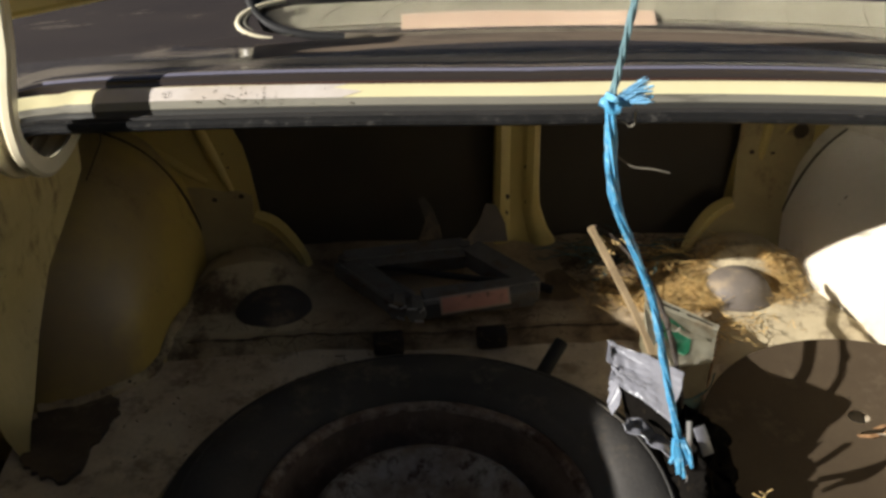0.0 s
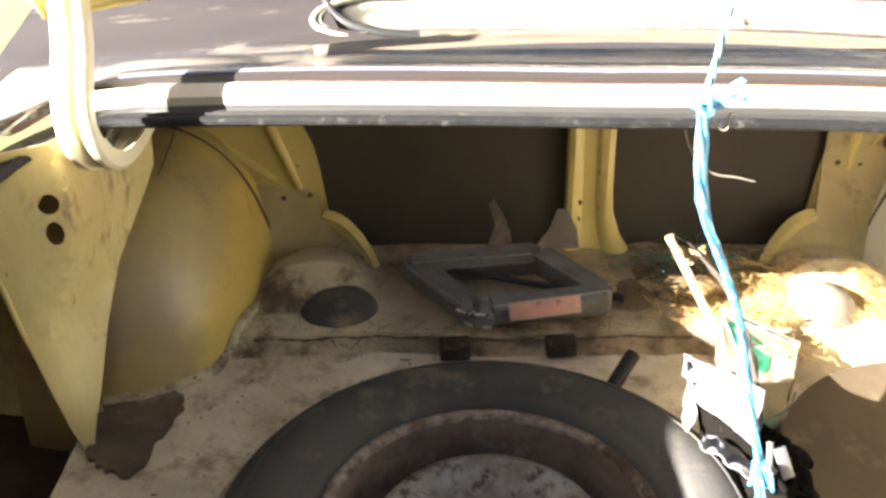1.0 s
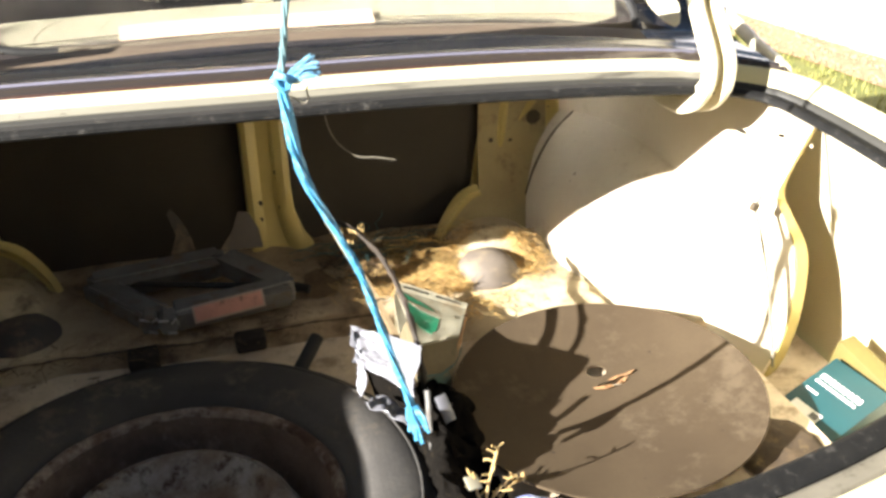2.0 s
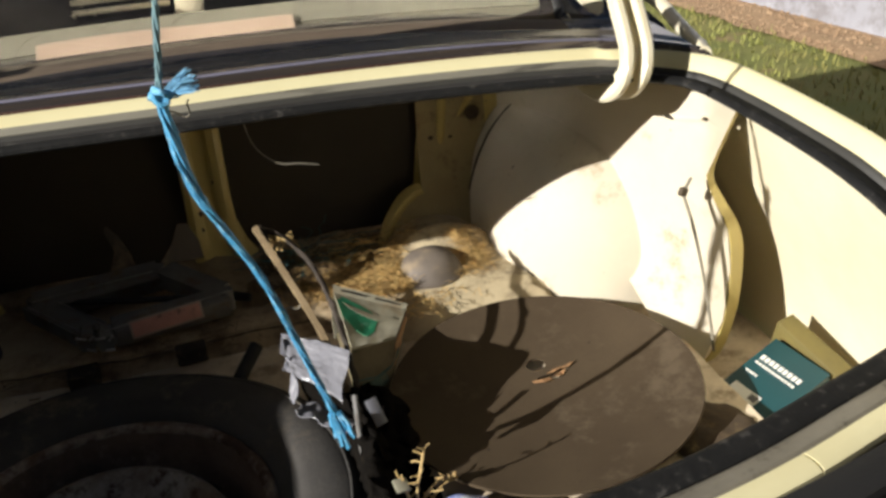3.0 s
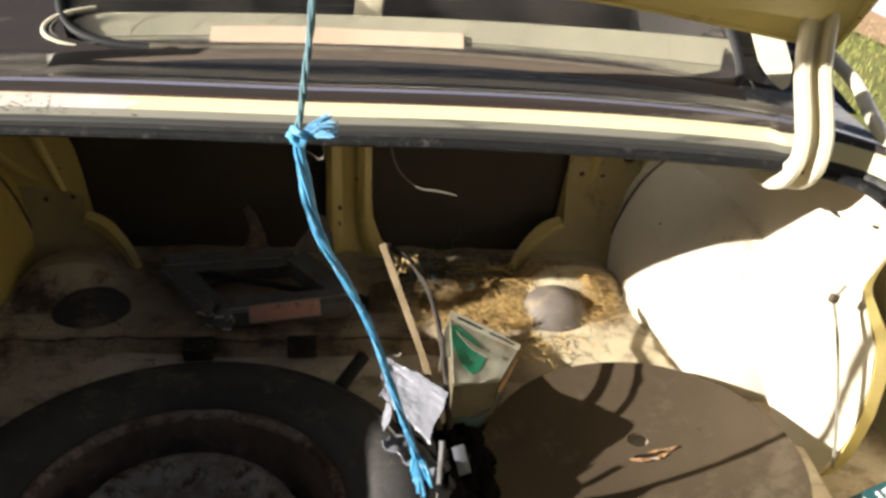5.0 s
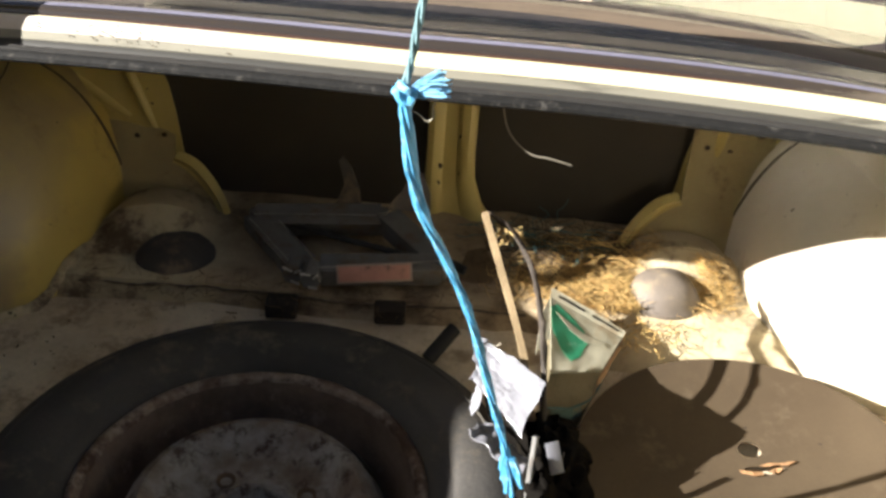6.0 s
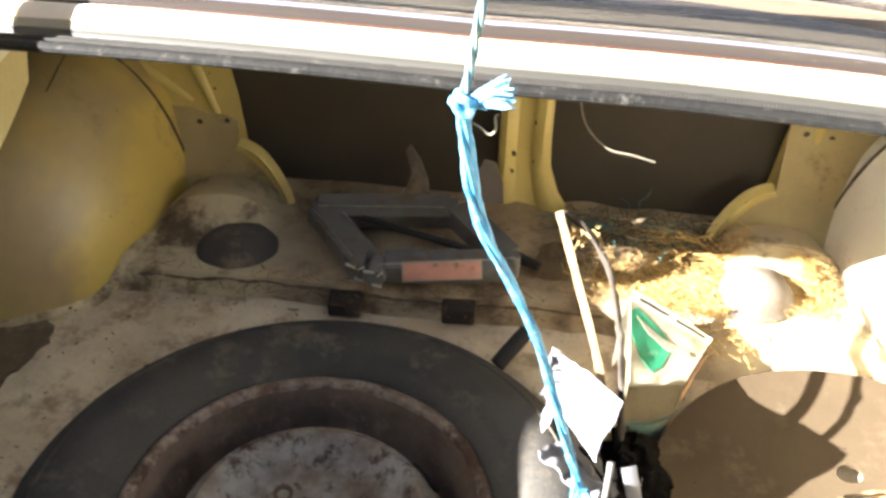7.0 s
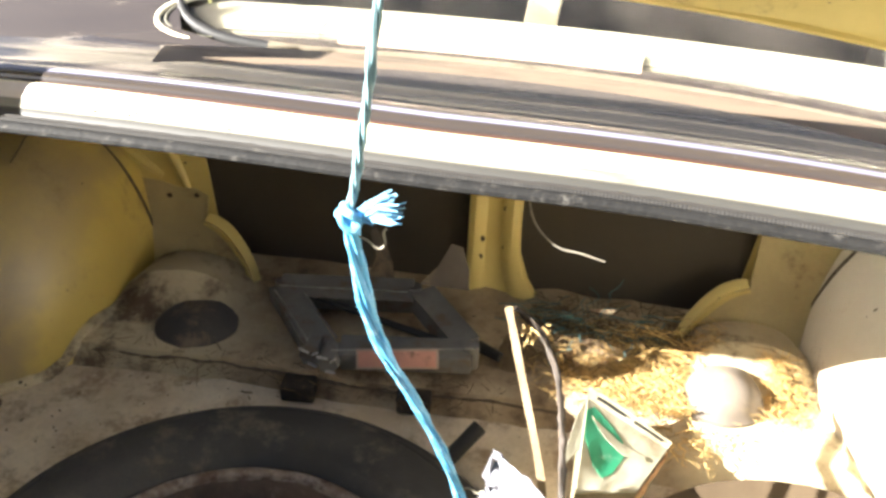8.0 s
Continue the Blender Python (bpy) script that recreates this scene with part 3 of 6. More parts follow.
for side in (-1, 1):
    # The left pocket floor gets a darker brown than the right one.
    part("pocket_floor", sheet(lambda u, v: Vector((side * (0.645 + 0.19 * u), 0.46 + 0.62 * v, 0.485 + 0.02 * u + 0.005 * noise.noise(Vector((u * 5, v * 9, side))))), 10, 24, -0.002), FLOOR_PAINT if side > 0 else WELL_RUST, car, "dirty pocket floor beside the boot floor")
    part("floor_side", sheet(lambda u, v: Vector((side * (0.645 + 0.012 * v), 0.47 + 0.66 * u, 0.48 + 0.088 * v)), 16, 3, 0.002), YELLOW, car, "chipped yellow floor edge")
for side in (-1, 1):
    if side > 0:
        dome, look_of, words = [(0.0, 0.036), (0.008, 0.0355), (0.016, 0.0335), (0.026, 0.0305), (0.036, 0.025), (0.044, 0.017), (0.049, 0.009), (0.052, 0.003), (0.0545, 0.001), (0.055, -0.008), (0.0, -0.008)], CAP, "round domed grey cap over a strut top"
    else:
        dome, look_of, words = [(0.0, 0.021), (0.014, 0.0205), (0.028, 0.018), (0.040, 0.013), (0.049, 0.006), (0.055, -0.001), (0.058, -0.008), (0.0, -0.008)], CAP_DARK, "flattish grey-black cap, half buried in dirt"
    part("strut_cap", lathe(dome, Matrix.Translation((0.357, 1.200, SHELF + 0.004) if side > 0 else (-0.353, 1.207, SHELF + 0.003)), 40, False, 0.003), look_of, car, words)
for x, y in ((-0.181, 1.124), (-0.030, 1.132)):
    part("rubber_stop", box(pose(x, y, 0.588, 0, 0, 4), 0.044, 0.03, 0.026, 0.004), STOP_RUBBER, car, "small worn black rubber block")
part("rubber_peg", tube([(0.038, 1.219, 0.622), (0.070, 1.204, 0.620)], 0.0075, 10, wobble=0.3), RUBBER, car, "short black rubber stub")
tube_line = [(0.030, 1.035, 0.588), (0.062, 1.075, 0.612)]
part("rubber_peg", tube(tube_line, 0.010, 12), RUBBER, car, "black rubber-covered peg")


# ---- seat back, pillars and brackets ----
def back_y(z):
    return 1.372 + 0.10 * (z - 0.62)


def back_at(a, b):
    return Vector((a, back_y(b), b))


TOP = 0.955
for side in (-1, 1):
    panel = [(0.69, 0.56), (0.69, TOP), (0.440, TOP), (0.419, 0.828), (0.402, 0.791), (0.393, 0.750), (0.386, 0.70), (0.380, 0.66), (0.400, 0.60), (0.42, 0.56)]
    part("bulkhead", plate([(side * a, b) for a, b in panel], [], back_at, 0.003, 1), YELLOW, car, "yellow pressed-steel bulkhead beside the seat board")
part("bulkhead_beam", sheet(lambda u, v: Vector((-0.43 + 0.86 * u, back_y(0.93) - 0.004, 0.925 + 0.046 * v)), 20, 4, 0.003), YELLOW, car)
part("seat_board", sheet(lambda u, v: Vector((-0.46 + 0.92 * u, back_y(0.58 + 0.4 * v) + 0.012, 0.58 + 0.4 * v)), 20, 8, 0.004), BOARD, car, "dark brown hardboard seat back")
# the hollow middle pillar: two raised rims and a groove
ups = [Vector((0, 0, 1))] * 9
pil = [Vector((0.034, back_y(0.60 + 0.04 * i) - 0.002, 0.60 + 0.04 * i)) for i in range(9)]
prof = [(-0.036, 0.0), (-0.034, -0.010), (-0.027, -0.013), (-0.018, -0.010), (-0.012, -0.004), (0.010, -0.004), (0.016, -0.011), (0.026, -0.013), (0.033, -0.009), (0.036, 0.0)]
bm = bmesh.new()
rings = []
for i, c in enumerate(pil):
    flare = max(0.0, 1 - i / 2.6) ** 2
    rings.append([bm.verts.new(c + Vector((o + 0.042 * flare * (0.5 + o / 0.072) ** 1.5, h, 0))) for o, h in prof])
for a, b in zip(rings, rings[1:]):
    for k in range(len(prof) - 1):
        bm.faces.new((a[k], a[k + 1], b[k + 1], b[k]))
bmesh.ops.recalc_face_normals(bm, faces=bm.faces)
bmesh.ops.solidify(bm, geom=bm.faces[:], thickness=0.002)
part("middle_pillar", bm, YELLOW, car, "yellow grooved pillar between the openings")
for x, z in ((0.018, 0.70), (0.052, 0.69), (0.016, 0.672), (0.05, 0.75)):
    part("bolt_hole", lathe([(0.0, 0.001), (0.004, 0.001), (0.005, 0.0), (0.0, -0.001)], pose(x, back_y(z) - 0.013, z, 90), 12, False), SEAM, car)
for side in (-1, 1):
    # dusty foot of the bulkhead, and the curved yellow tab that runs from it down to the ledge
    outer = glide([(0.386, 0.694), (0.370, 0.691), (0.348, 0.680), (0.324, 0.656), (0.306, 0.629), (0.297, 0.604)], 5)
    inner = glide([(0.394, 0.677), (0.380, 0.672), (0.362, 0.661), (0.342, 0.643), (0.325, 0.624), (0.317, 0.604)], 5)
    loop = [(side * (q.x - 0.002), q.y) for q in inner] + [(side * 0.40, 0.596), (side * 0.52, 0.596), *([(-0.52, 0.728), (-0.47, 0.726), (-0.44, 0.719), (-0.415, 0.720), (-0.393, 0.712)] if side < 0 else [(0.52, 0.85), (0.40, 0.85)])]

    def foot_at(a, b):
        return Vector((a, back_y(b) - 0.0035 - 0.36 * max(0.0, 0.722 - b), b))

    part("bulkhead_foot", plate(loop, [], foot_at, 0.003, 1), KHAKI, car, "dust-filmed foot of the bulkhead")
    strip = sheet(lambda u, v: foot_at(side * (outer[round(u * 25)].x * (1 - v) + inner[round(u * 25)].x * v), outer[round(u * 25)].y * (1 - v) + inner[round(u * 25)].y * v) + Vector((0, -0.010 - 0.010 * math.sin(math.pi * min(1.0, v * 1.4)), 0)), 25, 5, 0.0025)
    part("bracket", strip, YELLOW, car, "curved yellow bracket at the foot of the bulkhead")
    # stiffening ribs on the bulkhead beside the opening
    for x0, z0, x1, z1 in (((0.424, 0.712, 0.500, 0.90), (0.464, 0.734, 0.590, 0.818)) if side < 0 else ((0.43, 0.70, 0.455, 0.90), (0.47, 0.79, 0.555, 0.90))):
        line = [Vector((side * (x0 + (x1 - x0) * k / 8), back_y(z0 + (z1 - z0) * k / 8) - 0.001, z0 + (z1 - z0) * k / 8)) for k in range(9)]
        part("rib", tube(line, 0.010, 10, taper=lambda u: 0.55 + 0.45 * math.sin(math.pi * min(1, max(0, u)))), YELLOW, car)
    for x, z in ((0.410, 0.712), (0.452, 0.708), (0.42, 0.762), (0.455, 0.758))[:2 if side < 0 else 4]:
        part("bolt_hole", lathe([(0.0, 0.001), (0.0035, 0.001), (0.0045, 0.0), (0.0, -0.001)], pose(side * x, foot_at(x, z).y - 0.0035, z, 90), 12, False), SEAM, car)
    x, z = (0.496, 0.797) if side > 0 else (-0.50, 0.895)
    part("drain_hole", lathe([(0.0, 0.001), (0.012, 0.001), (0.013, 0.0), (0.0, -0.001)], pose(x, back_y(z) - (0.0105 if side > 0 else 0.003), z, 90), 16, False), SEAM, car)

# ---- wheel arches, gussets and quarter panels ----
ARCH = (0.70, 1.385, 0.50, 0.236, 0.370, 0.345, 2.7)


def arch_at(side, u, v):
    cx, cy, cz, a, b, c, n = ARCH
    az, el = radians(-100 + 190 * u), radians(-14 + 104 * v)
    d = Vector((-math.cos(az) * math.cos(el), math.sin(az) * math.cos(el), math.sin(el)))
    r = (abs(d.x / a) ** n + abs(d.y / b) ** n + abs(d.z / c) ** n) ** (-1 / n)
    p = Vector((cx, cy, cz)) + d * r
    p += Vector((-0.5, -0.6, 0.6)) * 0.003 * noise.noise(p * 9)
    return Vector((side * p.x, p.y, p.z))


def arch_edge(side, y, back=0.0):
    """The line in which the arch meets an upright cross plane."""
    cx, cy, cz, a, b, c, n = ARCH
    k = (1 - abs((y - cy) / b) ** n) ** (1 / n)
    out = []
    for i in range(25):
        w = radians(-15 + 105 * i / 24)
        ca, sa = math.cos(w), math.sin(w)
        r = k * (abs(ca / a) ** n + abs(sa / c) ** n) ** (-1 / n)
        out.append(Vector((side * (cx - r * ca), y - back, cz + r * sa)))
    return out


def gusset_y(a, b):
    """The gusset slants back towards the outside and leans at its foot."""
    y = 0.985 - 0.45 * (abs(a) - 0.6) - 0.16 * max(0.0, 0.80 - b)
    if a > 0:
        # on the car's right its inner shoulder sweeps forward into the arch
        k, h = min(1.0, max(0.0, (0.690 - a) / 0.080)), min(1.0, max(0.0, (b - 0.56) / 0.12))
        y += 0.200 * k * k * (3 - 2 * k) * h * h * (3 - 2 * h) + 2.9 * max(0.0, 0.610 - a)
    else:
        # on the car's left only its inner rim turns forward on to the arch
        rim = 0.626 - 0.044 * min(1.0, max(0.0, (b - 0.73) / 0.13))
        k, h = min(1.0, max(0.0, (rim + 0.042 + a) / 0.042)), min(1.0, max(0.0, (b - 0.61) / 0.29))
        y += 0.20 * k * k * (3 - 2 * k) * h
    return y


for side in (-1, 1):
    part("wheel_arch", sheet(lambda u, v: arch_at(side, u, v), 56, 40, 0.002), ARCH_PAINT if side < 0 else ARCH_SUNLIT, car, "bulging yellowed wheel arch, dusty and scuffed")
    k = (1 - abs((0.578 - ARCH[2]) / ARCH[5]) ** ARCH[6]) ** (1 / ARCH[6])
    foot = []
    for i in range(30):
        w = radians(4 + 84 * i / 29)
        r = k * (abs(math.cos(w) / ARCH[3]) ** ARCH[6] + abs(math.sin(w) / ARCH[4]) ** ARCH[6]) ** (-1 / ARCH[6])
        foot.append(Vector((side * (ARCH[0] - r * math.cos(w)), ARCH[1] - r * math.sin(w), 0.574 if ARCH[1] - r * math.sin(w) < 1.13 else 0.606)))
    if side < 0:
        part("dirt_bead", tube(glide(foot[::3], 4), 0.009, 8, wobble=0.45), SHELF_PAINT, car, "brown dirt caked along the foot of the arch")
    part("seam", tube(arch_edge(side, 1.355, 0.004)[2:], 0.0028, 8, wobble=0.4), SEAM, car, "dark brushed seam sealer")
    g_out = [(0.547, 0.961), (0.6, 0.968), (0.677, 0.962), (0.731, 0.942), (0.71, 0.879), (0.691, 0.816), (0.701, 0.779), (0.717, 0.736), (0.72, 0.681), (0.71, 0.601), (0.682, 0.533), (0.632, 0.543), (0.626, 0.629), (0.618, 0.725), (0.606, 0.782), (0.588, 0.857), (0.563, 0.922)]
    if side < 0:
        g_out[3:12] = [(0.731, 0.942), (0.722, 0.9), (0.712, 0.85), (0.702, 0.8), (0.692, 0.75), (0.681, 0.7), (0.669, 0.65), (0.656, 0.6), (0.638, 0.552)]
        g_out[-5:] = [(0.626, 0.629), (0.624, 0.700), (0.617, 0.761), (0.591, 0.830), (0.582, 0.858), (0.585, 0.885), (0.588, 0.925)]
    if side > 0:
        g_out[-3:] = [(0.590, 0.785), (0.568, 0.785), (0.547, 0.785)]
    holes = [ring_of(0.640, 0.894, 0.0105, 18, 1.2), ring_of(0.640, 0.857, 0.009, 14, 1.7)] if side < 0 else [ring_of(0.664, 0.884, 0.003, 10), ring_of(0.686, 0.896, 0.003, 10)]
    loop, holes = [(side * a, b) for a, b in g_out], [[(side * a, b) for a, b in h] for h in holes]
    part("gusset", plate(loop, holes, lambda a, b: Vector((a, gusset_y(a, b), b)), 0.002, 4), ARCH_SUNLIT if side > 0 else GUSSET_PAINT, car, "yellow triangular side gusset with round holes, chipped")
    seam = [Vector((side * a, gusset_y(a, b) - 0.003, b)) for a, b in g_out[-7:]]
    if side < 0:
        part("seam", tube(glide(seam, 5), 0.0013, 8, wobble=0.4), SEAM, car)
    edge = [Vector((side * a, gusset_y(a, b), b)) for a, b in g_out[3:12]]
    if side < 0:
        part("gusset_flange", tube(glide(edge, 4), 0.004, 8), YELLOW, car)
    else:
        turned = glide(edge, 4)
        part("gusset_flange", sheet(lambda u, v: turned[round(u * (len(turned) - 1))] + Vector((0.95, 0.26, 0)) * (0.024 * v * min(1.0, 0.25 + 1.6 * max(0.0, 0.86 - turned[round(u * (len(turned) - 1))].z) / 0.3)), len(turned) - 1, 4, 0.002), YELLOW, car, "turned yellow flange of the gusset")

    def quarter_at(u, v):
        k = max(0.0, (v - 0.72) / 0.28)
        z = 0.42 + 0.5 * min(v, 0.72) + 0.145 * k ** 0.8
        if side < 0:
            return Vector((-0.845 - 0.012 * math.sin(math.pi * min(1.0, v / 0.72)) + 0.105 * k ** 1.5, 0.44 + 0.92 * u, z))
        lean = max(0.0, min(1.0, (z - 0.56) / 0.365))
        return Vector((0.848 - 0.118 * lean ** 1.25, 0.44 + 0.92 * u, z))

    # Sun and shade are in the colour: cream right panel, dark brown left one.
    part("quarter_inner", sheet(quarter_at, 20, 22, 0.002), CREAM if side > 0 else RUST_AND_SHADE, car, "inside of the yellow quarter panel, paled for sunlight" if side > 0 else "inside of the quarter panel, painted dark for shade")
for side in (-1, 1):
    part("pocket_wall", sheet(lambda u, v: Vector((side * (0.50 + 0.36 * u), 1.385, 0.42 + 0.30 * v)), 12, 4, 0.002), YELLOW, car)

# ---- the rim of the boot opening ----
half = [(0.0, 1.012, 0.976), (0.20, 1.008, 0.975), (0.40, 0.994, 0.972), (0.52, 0.982, 0.968), (0.590, 0.976, 0.963), (0.635, 0.965, 0.957), (0.665, 0.938, 0.952), (0.680, 0.87, 0.946), (0.686, 0.76, 0.940), (0.690, 0.66, 0.930), (0.705, 0.595, 0.90), (0.735, 0.575, 0.83), (0.745, 0.578, 0.77), (0.700, 0.573, 0.748), (0.611, 0.548, 0.745), (0.488, 0.514, 0.742), (0.357, 0.490, 0.74), (0.18, 0.472, 0.74), (0.0, 0.466, 0.74)]


def straighter(x):
    """The front edge runs straighter on the car's left."""
    return (0.06 * -x + 0.105 * x * x) * min(1.0, max(0.0, (0.68 + x) / 0.08)) if x < 0 else 0.0


loop = half + [(-x, y + (straighter(-x) if y > 0.9 else 0.0), z) for x, y, z in half[-2:0:-1]]
RIM = glide(loop, 6, True)
RIM_OUT = []
for i, p in enumerate(RIM):
    way = RIM[(i + 1) % len(RIM)] - RIM[i - 1]
    out = Vector((way.y, -way.x, 0)) * -1
    if out.length < 0.004:
        out = Vector((p.x, 0, 0))
    out.normalize()
    if out.dot(Vector((p.x, p.y - 0.75, 0))) < 0:
        out = -out
    RIM_OUT.append(out)
closed_line, closed_out = RIM + [RIM[0]], RIM_OUT + [RIM_OUT[0]]
seal = [(-0.016, -0.004), (-0.0155, 0.000), (-0.012, 0.003), (-0.007, 0.004), (-0.003, 0.002), (0.002, 0.001), (0.008, 0.000), (0.013, -0.004), (0.013, -0.009), (0.004, -0.010), (-0.010, -0.008)]
part("boot_seal", sweep(closed_line, closed_out, seal), SEAL_RUBBER, car, "black ribbed rubber seal round the boot opening")
ahead = [i for i, p in enumerate(RIM) if p.y > 0.955 and abs(p.x) < 0.60]
ahead.sort(key=lambda i: RIM[i].x)
bead = glide([RIM[i] + RIM_OUT[i] * -0.0005 + Vector((0, 0, 0.0025)) for i in ahead], 44)
part("seal_bead", tube(bead, 0.0034, 6, taper=lambda u: 1.0 + 0.07 * math.sin(u * 2 * math.pi * 470)), BEAD_RUBBER, car, "finely ribbed grey bead along the seal")
# Black tube laid in as the shadow of the gap between bead and lip.
crease = glide([RIM[i] + RIM_OUT[i] * 0.0085 + Vector((0, 0, 0.0015)) for i in ahead], 6)
part("seal_edge", tube(crease, 0.0027, 6, wobble=0.3), CABIN, car, "thin black line painting the shade in the gap by the seal")
slim = [o * (1.0 if p.y > 0.9 and abs(p.x) < 0.56 else (0.8 if p.z > 0.8 else 1.15)) for o, p in zip(closed_out, closed_line)]
gutter = [(0.0245, 0.0058), (0.029, 0.0085), (0.034, 0.0125), (0.042, 0.0165), (0.048, 0.0195), (0.053, 0.0215), (0.058, 0.0215), (0.058, 0.0175), (0.050, 0.014), (0.040, 0.010), (0.031, 0.005), (0.026, 0.001)]
first, last = min(i for i, p in enumerate(RIM) if p.z < 0.755), max(i for i, p in enumerate(RIM) if p.z < 0.755)
upper = list(range(last, len(RIM))) + list(range(0, first + 1))
upper_line, upper_out, rear_line, rear_out = [RIM[i] for i in upper], [slim[i] for i in upper], RIM[first:last + 1], RIM_OUT[first:last + 1]
part("gutter", sweep(upper_line, upper_out, gutter), YELLOW_SUNLIT, car, "sunlit yellow drain gutter round the opening")
lip = [(0.0105, -0.011), (0.0150, -0.005), (0.0165, -0.002), (0.0190, 0.0015), (0.022, 0.0040), (0.0250, 0.0055), (0.0250, 0.001), (0.021, -0.004), (0.016, -0.014)]
front_line, front_out = [RIM[i] for i in ahead], [slim[i] for i in ahead]
part("gutter_grime", sweep(front_line, front_out, [(0.0240, 0.0062), (0.0290, 0.0092), (0.0332, 0.0126), (0.0338, 0.0118), (0.0290, 0.0060), (0.0245, 0.0030)]), GUTTER_GREY, car, "dirt-greyed foot of the gutter")
part("gutter_lip", sweep(upper_line, upper_out, lip), GRIME, car, "grimy lip of the gutter beside the seal")
part("sill_lip", sweep(rear_line, rear_out, [(0.0105, -0.013), (0.015, -0.004), (0.021, 0.001), (0.030, 0.003), (0.039, 0.004), (0.042, 0.001), (0.038, -0.006), (0.016, -0.016)]), SILL_GREY, car, "grimy grey inner lip of the rear sill")
broken = min(range(len(rear_line)), key=lambda i: abs(rear_line[i].x - 0.50) + (9 if rear_line[i].x < 0 else 0))
for a, b in ((0, broken), (broken, len(rear_line) - 1)):
    piece = [rear_line[i].copy() for i in range(a, b + 1)]
    if a:
        piece[0] += (piece[1] - piece[0]).normalized() * 0.003
    part("sill_edge", sweep(piece, rear_out[a:b + 1], [(0.0435, 0.003), (0.047, 0.0070), (0.056, 0.0080), (0.064, 0.0072), (0.071, 0.003), (0.071, -0.005), (0.044, -0.005)]), YELLOW_SUNLIT, car, "sunlit yellow edge of the rear sill")


# ---- dark outer skin ----
def deck_edge(x):
    return 1.012 - 0.085 * x * x - 0.06 * max(0.0, abs(x) - 0.55) - 3.0 * max(0.0, abs(x) - 0.58) ** 2 + straighter(x)


def window_foot(x):
    return 1.212 - 0.22 * x * x


def drop(x):
    return -0.030 * (abs(x) / 0.7) ** 3


ROLL = [(0.0565, 0.990), (0.0575, 0.9985), (0.0600, 1.0030), (0.0640, 1.0062), (0.0690, 1.0082), (0.0750, 1.0090), (0.0810, 1.0082), (0.0870, 1.0064), (0.0930, 1.0056), (0.1050, 1.0062), (0.1200, 1.0080), (0.1300, 1.0086), (0.140, 1.0085)]


def deck_at(u, v):
    """The deck with the rolled edge along the gutter, and on to under the window."""
    x = -0.752 + 1.452 * u
    i = round(v * 16)
    if i <= 12:
        o, z = ROLL[i]
        return Vector((x, deck_edge(x) + o, z + drop(x)))
    y0, y1 = deck_edge(x) + 0.140, window_foot(x) + 0.04 + 1.6 * max(0.0, abs(x) - 0.45)
    k = (i - 12) / 4
    return Vector((x, y0 + (y1 - y0) * k, 1.0085 + 0.006 * k + drop(x)))


part("rear_deck", sheet(deck_at, 80, 16, -0.002), DARK_PAINT, car, "glossy dark brown rear deck, streaked with dust")
# Sky mirrored in the rolled edge, laid on as a pale lavender strip.
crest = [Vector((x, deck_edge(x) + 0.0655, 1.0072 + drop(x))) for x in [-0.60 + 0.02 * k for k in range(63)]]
part("deck_crease", sweep(crest, [Vector((0, 1, 0))] * len(crest), [(-0.0046, -0.0030), (-0.0030, -0.0003), (0.0, 0.0018), (0.0035, 0.0032), (0.0065, 0.0034), (0.0060, 0.0008), (0.0, -0.0012)]), EDGE_SHEEN, car, "pale strip painting the sky's sheen along the deck edge")
part("deck_lip", sheet(lambda u, v: Vector((-0.70 + 1.38 * u, deck_edge(-0.70 + 1.38 * u) + 0.0540 + 0.0016 * v, 0.988 + 0.0125 * v + drop(-0.70 + 1.38 * u))), 60, 2, 0.001), DARK_RED, car, "dark red primer edge under the deck")
part("window_surround", sheet(lambda u, v: Vector((-0.34 + 0.90 * u, window_foot(-0.34 + 0.90 * u) - 0.034 + 0.036 * v, 1.0105 + 0.006 * math.sin(v * 1.5) + drop(-0.34 + 0.90 * u))), 50, 6, 0.002), DUST_STRIP, car, "tan dusty strip under the rear window")


def window_at(s, t):
    """A place on the slanting window, s across and t up."""
    x = s
    return Vector((x, window_foot(x) + 0.01 + 0.62 * t, 1.012 - 0.012 * (x / 0.5) ** 2 + 0.36 * t))


W = [(-0.398, 0.30), (-0.402, 0.20), (-0.398, 0.13), (-0.380, 0.07), (-0.335, 0.028), (-0.27, 0.008)] + [(-0.2 + 0.1 * k, 0.0) for k in range(7)] + [(0.46, 0.001), (0.505, 0.007), (0.524, 0.030), (0.528, 0.10), (0.522, 0.2), (0.515, 0.35), (0.505, 0.5), (0.49, 0.7), (0.475, 0.88), (0.45, 0.97), (0.40, 1.0), (0.25, 1.0), (0.1, 1.0), (-0.05, 1.0), (-0.2, 1.0), (-0.29, 0.97), (-0.33, 0.88), (-0.355, 0.7), (-0.375, 0.5)]
pane_line = glide([window_at(s + 0.045, t) for s, t in W], 4, True)
low = [i for i, p in enumerate(pane_line) if p.x > -0.24 and p.y - window_foot(p.x) < 0.018]
part("window_rubber", tube(pane_line[low[0]:low[-1] + 1], 0.0075, 10), RUBBER_DUSTY, car, "dust-greyed window rubber along the foot of the glass")
part("window_rubber", tube(pane_line[low[-1]:] + pane_line[:low[0] + 1], 0.0070, 10), RUBBER, car, "dark window rubber")
bm = bmesh.new()
bm.faces.new([bm.verts.new(p) for p in pane_line])
bmesh.ops.triangulate(bm, faces=bm.faces)
bmesh.ops.recalc_face_normals(bm, faces=bm.faces)
bmesh.ops.solidify(bm, geom=bm.faces[:], thickness=0.004)
